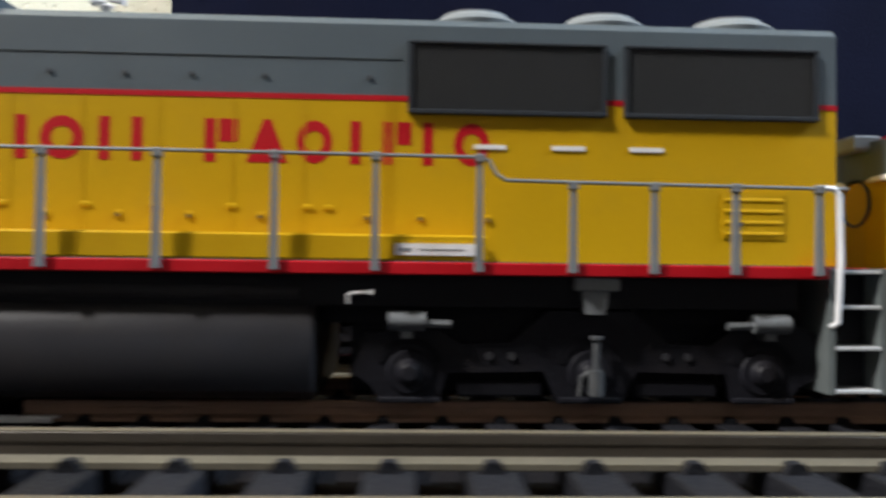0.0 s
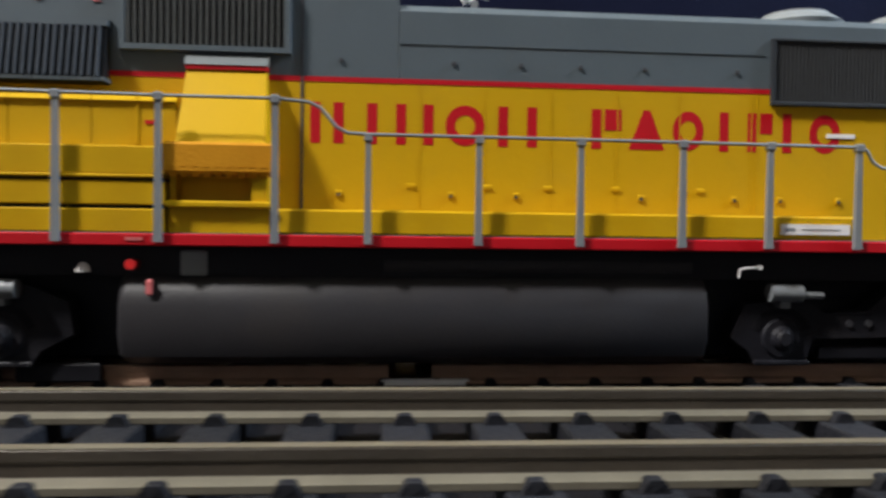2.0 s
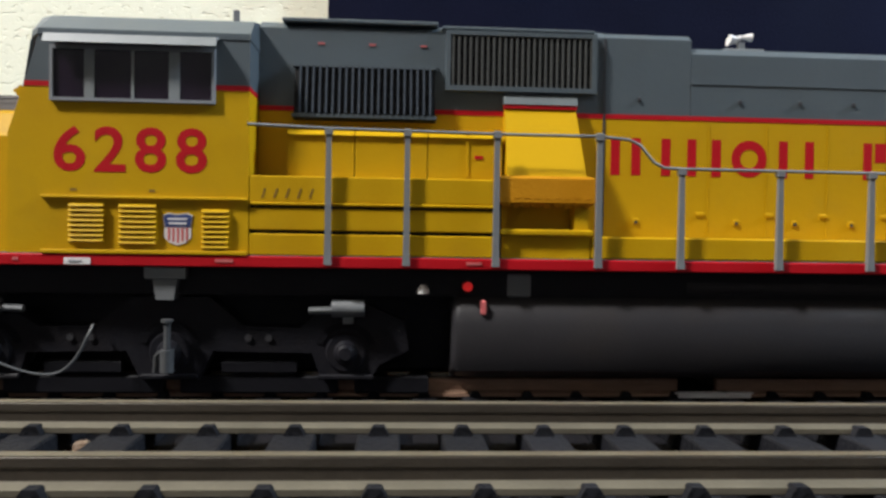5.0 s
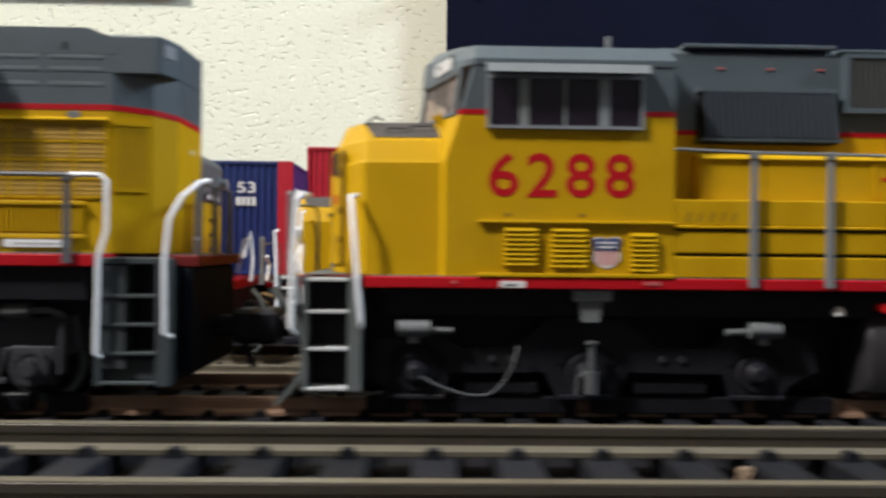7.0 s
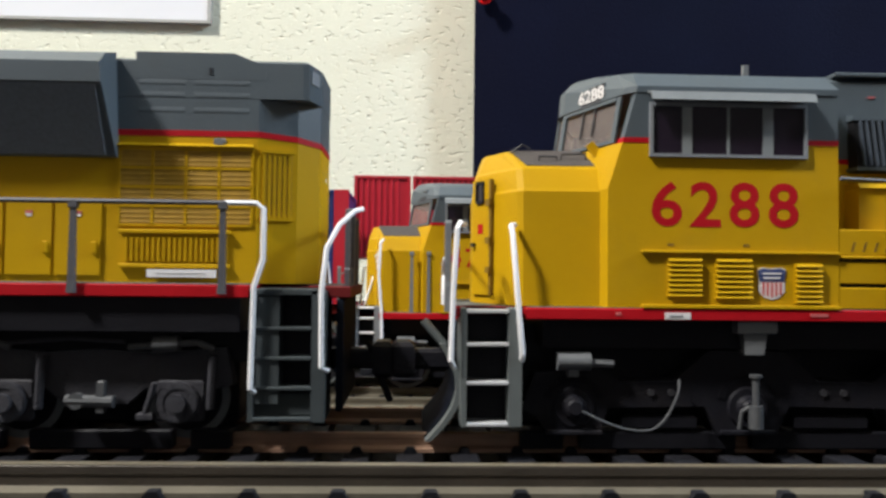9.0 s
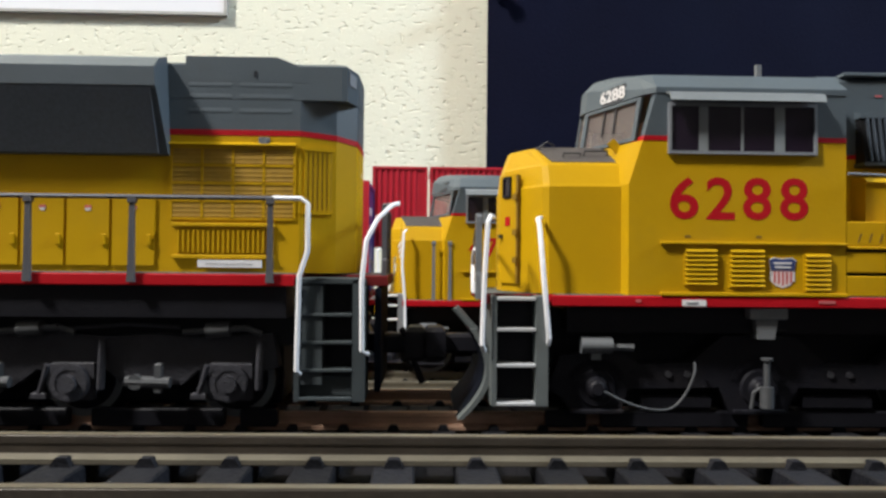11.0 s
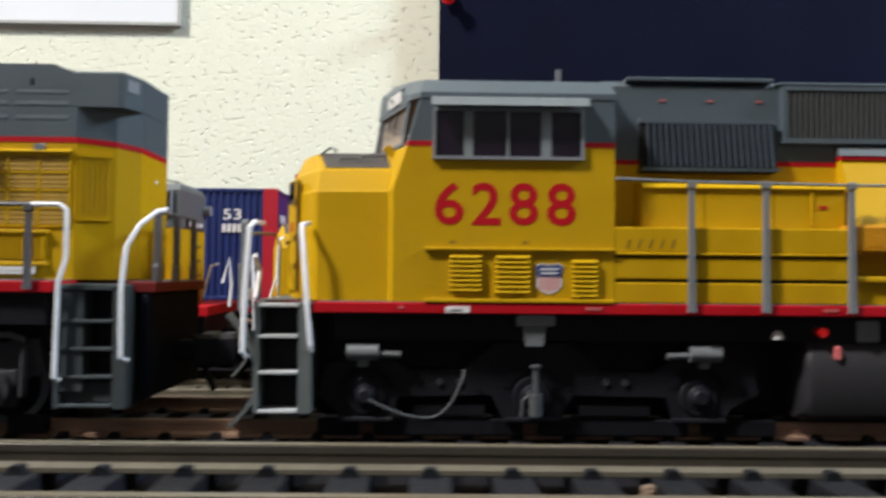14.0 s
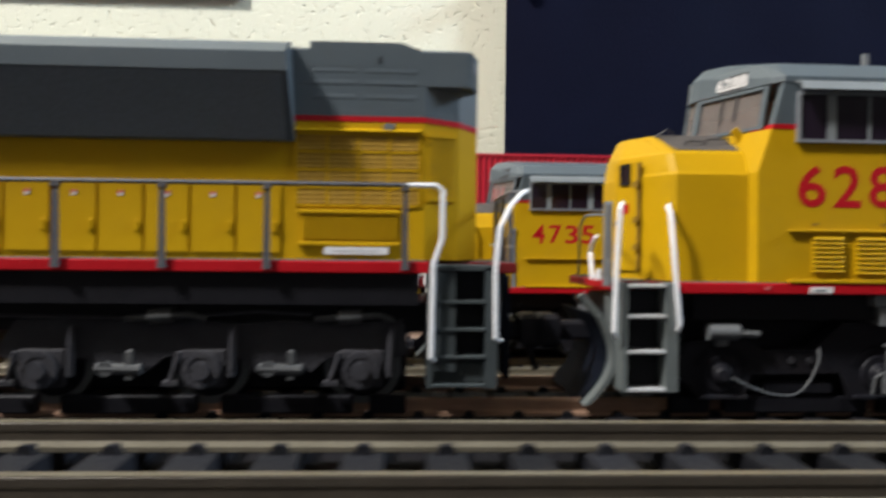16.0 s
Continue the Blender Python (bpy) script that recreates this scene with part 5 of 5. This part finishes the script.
    for pl in ([(-166.6, -0.2, 29.4), (-163.2, -0.2, 29.4), (-162.4, -0.2, 28.8), (-162.4, -0.1, 23.2), (-163.4, 0.2, 20.2), (-163.6, 0.2, 9.0), (-163.2, 0.8, 8.6)],
               [(-151.8, 3.2, 29.2), (-152.6, 2.2, 28.9), (-154.2, 0.9, 27.2), (-155.5, 0.3, 24.6), (-156.0, 0.2, 19.6), (-155.9, 0.2, 11.4), (-155.2, 0.8, 11.0)]):
        part("grab_rail", B().tube(pl, 0.29, 8), WHITE, t, "white grab rail", smooth=True)
    for x, y in ((-153.6, 5.3), (-153.6, 12.3), (-153.6, 19.5)):
        part("end_stanchion", B().loft([[(x + a, y + b * w, z) for a, b in ((-0.3, -1), (0.3, -1), (0.3, 1), (-0.3, 1))] for z, w in ((20.3, 0.95), (22.2, 0.9), (22.5, 0.6), (28.6, 0.6), (29.1, 0.4))]), POSTDARK, t, "dark grey flat end stanchion")
    part("end_wire", B().tube([(-153.2, 22.6, 17.6), (-153.0, 26.0, 22.4), (-153.0, 30.0, 22.8)], 0.16, 6), WHITE, t)
    part("end_chain_rail", B().tube([(-152.2, 3.0, 29.0), (-153.6, 3.8, 29.1), (-153.6, 20.2, 29.1)], 0.2, 8), POSTDARK, t, smooth=True)
    part("coupler", B().box(-158, -148.8, 13.4, 16.6, 9.6, 12.2, 0.4).box(-151, -148.2, 12.2, 17.8, 8.6, 13.2, 0.6), TRUCK, t, "dark knuckle coupler")
    part("air_hose", B().tube([(-151.6, 13.5, 13.0), (-150.2, 13.2, 11.0), (-149.6, 13.2, 8.0), (-148.6, 13.4, 5.6)], 0.45, 8), BLACK, t, smooth=True)
    part("fuel_tank", B().loft([[(x, y, z) for y, z in ((1.6, 5), (0.9, 8), (1.6, 12.2), (4, 13.2), (26, 13.2), (29, 8), (26, 4.4), (4, 4.4))] for x in (-300, -226)]), TANK, t, smooth=True)
    # radial truck
    part("gear_case", B().box(-216, -166.5, 8.2, 21.8, 3.6, 12.8, 0.6), BLACK, t, "black gear case between the wheels")
    for x in (-171.9, -190.8, -209.7):
        wheel(x, 15.7, 4.8, 2.4, t)
    for y0, y1 in ((3.4, 5.8), (24.2, 26.6)):
        part("sideframe", B().side([(-166.2, 9.0), (-167.0, 13.2), (-176, 12.6), (-181, 13.0), (-187, 12.6), (-195, 13.4), (-213, 13.0), (-215.6, 9.0), (-213, 8.0), (-205, 8.4), (-203, 6.6), (-198, 6.6), (-195.5, 8.6), (-187, 8.6), (-185, 6.8), (-178, 6.8), (-176, 8.6), (-168.5, 8.4)], y0, y1), HAZYTRUCK, t)
    for x in (-171.9, -190.8, -209.7):
        part("journal_box", B().disc((x, 1.8, 7.2), "y", 2.3, 1.6, 20).disc((x, 1.2, 7.2), "y", 1.0, 0.7, 14).box(x - 2.6, x + 2.6, 2.6, 3.5, 5.0, 9.6, 0.2), HAZYTRUCK, t, smooth=True)
        part("axle_cap", B().ringdisc((x, 1.7, 7.2), "y", 2.1, 1.6, 0.2), HAZYTRUCK, t)
        part("shock", B().tube([(x + 3.4, 2.6, 6.4), (x + 3.6, 2.6, 12.4)], 0.5, 8), HAZYTRUCK, t)
        part("brake_hanger", B().tube([(x - 3.8, 2.4, 5.6), (x - 3.2, 2.2, 7.4), (x - 2.6, 2.0, 9.4)], 0.35, 8).box(x - 4.6, x - 2.8, 2.0, 3.0, 5.2, 6.0, 0.15), HAZYTRUCK, t)
    # added black skirt pieces hiding the top of the rail behind
    for xa, xb in ((-189, -173), (-208, -192), (-171, -166.5), (-216, -211)):
        part("rail_cover", B().box(xa, xb, 4.0, 5.4, 1.6, 3.8, 0.2), BLACK, t, "low black bar added to hide the rail's upper edge")
    for x in (-181.5, -200.4):
        part("brake_gear", B().tube([(x - 2.6, 2.0, 7.4), (x + 2.6, 2.0, 7.3)], 0.7, 10).box(x + 0.8, x + 1.6, 1.6, 2.6, 6.0, 9.6, 0.15).disc((x - 1.4, 1.4, 7.4), "y", 0.9, 0.8, 12), DULL, t)
    for x in (-173.5, -195.8):
        part("brake_cylinder", B().tube([(x - 4.0, 2.2, 13.3), (x + 3.6, 2.0, 13.9)], 0.42, 8).tube([(x - 1.2, 2.2, 13.6), (x + 1.6, 2.2, 13.8)], 0.95, 12).tube([(x + 3.6, 2.0, 13.9), (x + 5.4, 2.2, 13.2)], 0.4, 8), DULL, t, smooth=True)
    part("brake_pipe", B().tube([(-218, 2.6, 13.6), (-196, 2.4, 13.3), (-184, 2.4, 14.2), (-178, 2.4, 13.9)], 0.25, 6), HAZYTRUCK, t)
    return t


flared_hood_loco()


def back_switcher():
    """End of a locomotive with a grey cab on the back track."""
    dz = -4.6
    t = thing("diesel_locomotive", -240, 94, 1.5 + dz, "yellow locomotive with a grey cab end and number board", "model locomotive", "road locomotives")
    xe = -177.2
    part("body", B().box(-330, xe - 0.2, 84, 104, 13.8, 31.6, 0.3), YELLOW, t, "yellow end body")
    part("cab", B().loft([[(-330, y, z), (x1, y, z), (x1, 188 - y, z), (-330, 188 - y, z)] for z, y, x1 in ((31.6, 84, xe), (40.4, 84, xe), (41.6, 85.6, xe - 0.5), (42.4, 89, xe - 1.4))]), CABGREY, t, "grey cab end")
    w = part("cab_window", B().box(-182.7, -179.3, 83.7, 84.1, 35.0, 39.8), GLASS, t, "dark cab window")
    part("window_frame", B().box(-183.1, -182.7, 83.4, 84, 34.6, 40.2).box(-179.3, -178.9, 83.4, 84, 34.6, 40.2).box(-182.7, -179.3, 83.4, 84, 39.8, 40.2).box(-182.7, -179.3, 83.4, 84, 34.6, 35.0), SILVER, w)
    nb = part("number_board", B().box(xe - 0.1, xe + 0.3, 88.5, 101.5, 31.9, 33.7), TRUCK, t, "black number board")
    for i in range(4):
        part("number_bar", B().box(xe + 0.25, xe + 0.4, 90 + i * 2.8, 91.8 + i * 2.8, 32.2, 33.4), DECAL, nb)
    part("headlight", B().disc((xe - 0.2, 102.5, 36.8), "x", 1.3, 2.0, 14), SILVER, t, "pale headlight", smooth=True)
    for z in (17.0, 20.5, 24.0, 27.5):
        part("grab_iron", B().tube([(xe - 0.6, 93, z), (xe + 0.3, 93, z), (xe + 0.3, 99, z), (xe - 0.6, 99, z)], 0.22, 6), INK, t)
    part("roof_rail", B().tube([(-192, 88, 42.6), (-184, 88, 43.4), (-178.6, 88, 42.4)], 0.2, 6), INK, t)
    part("sill", B().box(-330, -168.4, 76.5, 111.5, 11.6, 13.8, 0.15), RED, t, "red frame stripe")
    part("underframe", B().box(-328, -170, 80, 108, 6.5, 11.6), BLACK, t)
    for pl in ([(-174.0, 76.8, 14.4), (-174.0, 76.4, 5.2)], [(-165.2, 77, 19.0), (-163.8, 77, 24.4), (-163.2, 77, 18.6), (-163.6, 77, 13.8)], [(-156.6, 84, 14), (-154.2, 84, 22), (-150.8, 84, 23)]):
        part("grab_rail", B().tube(pl, 0.32, 8), WHITE, t, "white grab rail", smooth=True)
    for z in (5.4, 9.0, 12.2):
        part("tread", B().box(-175.6, -172.2, 76.2, 79, z - 0.4, z, 0.08), SILVER, t)
    for x in (-180, -200, -220):
        wheel(x, 91, 5.4, 1.5 + dz, t)
    part("sideframe", B().side([(-174, 5), (-176, 9), (-224, 9), (-226, 5), (-222, 2), (-178, 2)], 79.5, 81.5), TRUCK, t)
    part("coupler", B().box(-166, -157.5, 92.4, 95.6, 5.2, 7.8, 0.4), TRUCK, t)
    part("brass_fittings", B().tube([(-163.2, 82, 10), (-161, 82, 8.6), (-160, 83, 6)], 0.4, 6).tube([(-163.2, 86, 10.6), (-160.6, 86, 9.8)], 0.5, 6), BRASS, t, "small brass end fittings")
    return t


back_switcher()


def coupled_unit():
    """Blunt low end of the unit coupled behind the numbered locomotive."""
    t = thing("diesel_locomotive", 140, 15, 1.5, "yellow and grey diesel locomotive coupled behind", "model locomotive", "road locomotives")
    part("end_hood", B().loft([[(x, y, z) for x, y in ((58.4, 9), (57.2, 13), (57.2, 17), (58.4, 21), (86, 23), (86, 7))] for z in (18.2, 28.9)]), YELLOW, t, "yellow low end hood")
    part("end_top", B().loft([[(x, y, z) for x, y in ((58.0, 9), (57.0, 13), (57.0, 17), (58.0, 21), (86, 23), (86, 7))] for z in (28.9, 33.5)]), GREY, t, "grey end top")
    part("top_stripe", B().loft([[(x, y, z) for x, y in ((59, 11), (59, 19), (86, 21), (86, 9))] for z in (33.5, 34.1)]), RED, t)
    part("lamp_box", B().box(55.2, 58.6, 12, 18, 32.4, 34.3, 0.3), SILVER, t, "pale headlight box")
    part("ledge", B().box(57.2, 64, 8.0, 22, 28.6, 29.2, 0.1), WHITE, t)
    part("arch_trim", B().ringdisc((57.0, 15, 26.2), "x", 3.0, 2.7, 0.3), INK, t, "dark round trim")
    part("sill", B().box(57.6, 240, 1, 29, 16.9, 18.2, 0.12), RED, t, "red frame stripe")
    part("underframe", B().box(59, 238, 3, 27, 10.5, 16.88), BLACK, t)
    part("cab", B().box(90, 240, 4, 26, 18.22, 36.0, 0.3), YELLOW, t)
    part("cab_top", B().box(90, 240, 4, 26, 36.0, 46.0, 1.0), GREY, t)
    steps(55.4, 61.4, 0.6, 8, (17.9, 14.2, 9.9, 5.4), 18.1, 4.8, t, STEPGREY, SILVER)
    for pl in ([(56.2, 3, 26.4), (55.2, 0.8, 26.2), (55.0, 0.3, 24), (55.2, 0.2, 18), (55.2, 0.2, 12)], [(61.4, 3, 26.4), (61.2, 0.6, 26), (61.2, 0.2, 18), (61.2, 0.2, 12)]):
        part("grab_rail", B().tube(pl, 0.36, 8), WHITE, t, "white grab rail", smooth=True)
    part("coupler", B().box(58.7, 63, 13.4, 16.6, 9.6, 12.2, 0.4), TRUCK, t)
    truck(80, 100, 119, 0, 0, t)
    truck(180, 200, 219, 0, 0, t)
    return t


coupled_unit()


def container(x0, x1, y0, y1, z0, z1, mat, label, post=None, ribs=True):
    t = thing("shipping_container", (x0 + x1) / 2, (y0 + y1) / 2, z0, label, "shipping container", "containers")
    part("shell", B().box(x0 + 0.4, x1 - 0.4, y0 + 0.5, y1 - 0.5, z0 + 0.3, z1 - 0.3), mat, t)
    part("frame", B().box(x0, x1, y0, y1, z1 - 1.0, z1, 0.1).box(x0, x1, y0, y1, z0, z0 + 1.0, 0.1).box(x0, x0 + 1.0, y0, y0 + 1, z0 + 1, z1 - 1).box(x1 - 1.0, x1, y0, y0 + 1, z0 + 1, z1 - 1).box(x1 - 1.0, x1, y1 - 1, y1, z0 + 1, z1 - 1), mat, t)
    if ribs:
        n = int((x1 - x0 - 4) / 2.0)
        for i in range(min(n, 100)):
            x = x1 - 3 - i * 2.0 if mat is BLUEBOX else x0 + 2.0 + i * 2.0
            if x + 1.0 < x1 - 1 and x > x0 + 1:
                part("corrugation", B().loft([[(x + a, y, z) for a, y in ((0, y0 + 0.55), (0.25, y0 + 0.15), (0.8, y0 + 0.15), (1.05, y0 + 0.55))] for z in (z0 + 1.1, z1 - 1.1)]), mat, t)
    if post:
        part("corner_band", B().box(x1 - 4.1, x1 + 0.08, y0 - 0.1, y0 + 1.2, z0 - 0.05, z1 + 0.08, 0.1), post, t, "red corner band")
    return t


blue = container(-350, -164.2, 130, 160, 13.2, 45.8, BLUEBOX, "dark blue long shipping container with red corner band", REDBOX)
lettering("size_number", "53", -180.0, 130.05, 36.6, 3.2, 5.4, DECAL, blue, 0.015, label="white size number")
for i in range(4):
    part("small_writing", B().box(-180.2 + i * 1.5, -179.1 + i * 1.5, 129.95, 130.2, 33.0, 35.4), DECAL, blue, "small white writing")
part("end_writing", B().box(-164.2, -164.05, 134, 136, 36, 38.4).box(-164.2, -164.05, 137, 139, 36, 38.4).box(-164.2, -164.05, 140, 142, 36, 38.4).box(-164.2, -164.05, 134, 138, 29, 33), DECAL, blue)


def flat_car():
    t = thing("flat_car", -255, 146, -3.1, "dark red-brown flat car under the blue container", "rail car")
    part("deck", B().box(-356, -156, 131, 161, 10.4, 13.2, 0.3), DARKRED, t)
    part("deck_beam", B().box(-350, -160, 140, 152, 5, 10.4), BLACK, t)
    for x in (-172, -188, -322, -338):
        wheel(x, 146, 4.8, -3.1, t)
    part("sideframe", B().side([(-168, 1), (-170, 4.6), (-190, 4.6), (-192, 1), (-184, -0.4), (-176, -0.4)], 134.5, 136), TRUCK, t)
    part("sideframe", B().side([(-318, 1), (-320, 4.6), (-340, 4.6), (-342, 1), (-334, -0.4), (-326, -0.4)], 134.5, 136), TRUCK, t)
    part("brake_wheel", B().ringdisc((-157.4, 138, 16.6), "x", 2.6, 2.1, 0.4).tube([(-157.2, 138, 13), (-157.2, 138, 16.6)], 0.3, 6), BRASS, t, "brass-coloured brake wheel", smooth=True)
    for y in (133, 136, 141, 157):
        part("end_post", B().box(-158.6, -157.8, y, y + 0.8, 13.2, 17.4, 0.1), SILVER, t)
    part("end_stirrup", B().tube([(-159, 131.4, 10.4), (-159, 131.4, 6.6), (-162, 131.4, 6.6), (-162, 131.4, 10.4)], 0.3, 6), YELLOW, t, "yellow stirrup step")


flat_car()

container(-165.4, -146.6, 165, 195, 27.2, 54.7, REDBOX, "bright red corrugated shipping container, short")
container(-145.9, -20.0, 165, 195, 27.2, 54.7, REDBOX, "bright red corrugated shipping container, long")
container(-149.0, -20.0, 165, 195, 1.6, 27.15, REDBOX, "bright red corrugated container under the others")


def well_car():
    t = thing("well_car", -85, 180, -3.1, "dark well car that carries the red containers", "rail car")
    part("well", B().box(-152, -16, 162.4, 164.6, -1.5, 8, 0.2).box(-152, -16, 195.4, 197.6, -1.5, 8, 0.2).box(-152, -16, 164.6, 195.4, -1.0, 1.55), BLACK, t)
    for x in (-140, -126, -46, -32):
        wheel(x, 180, 4.4, -3.1, t)


well_car()
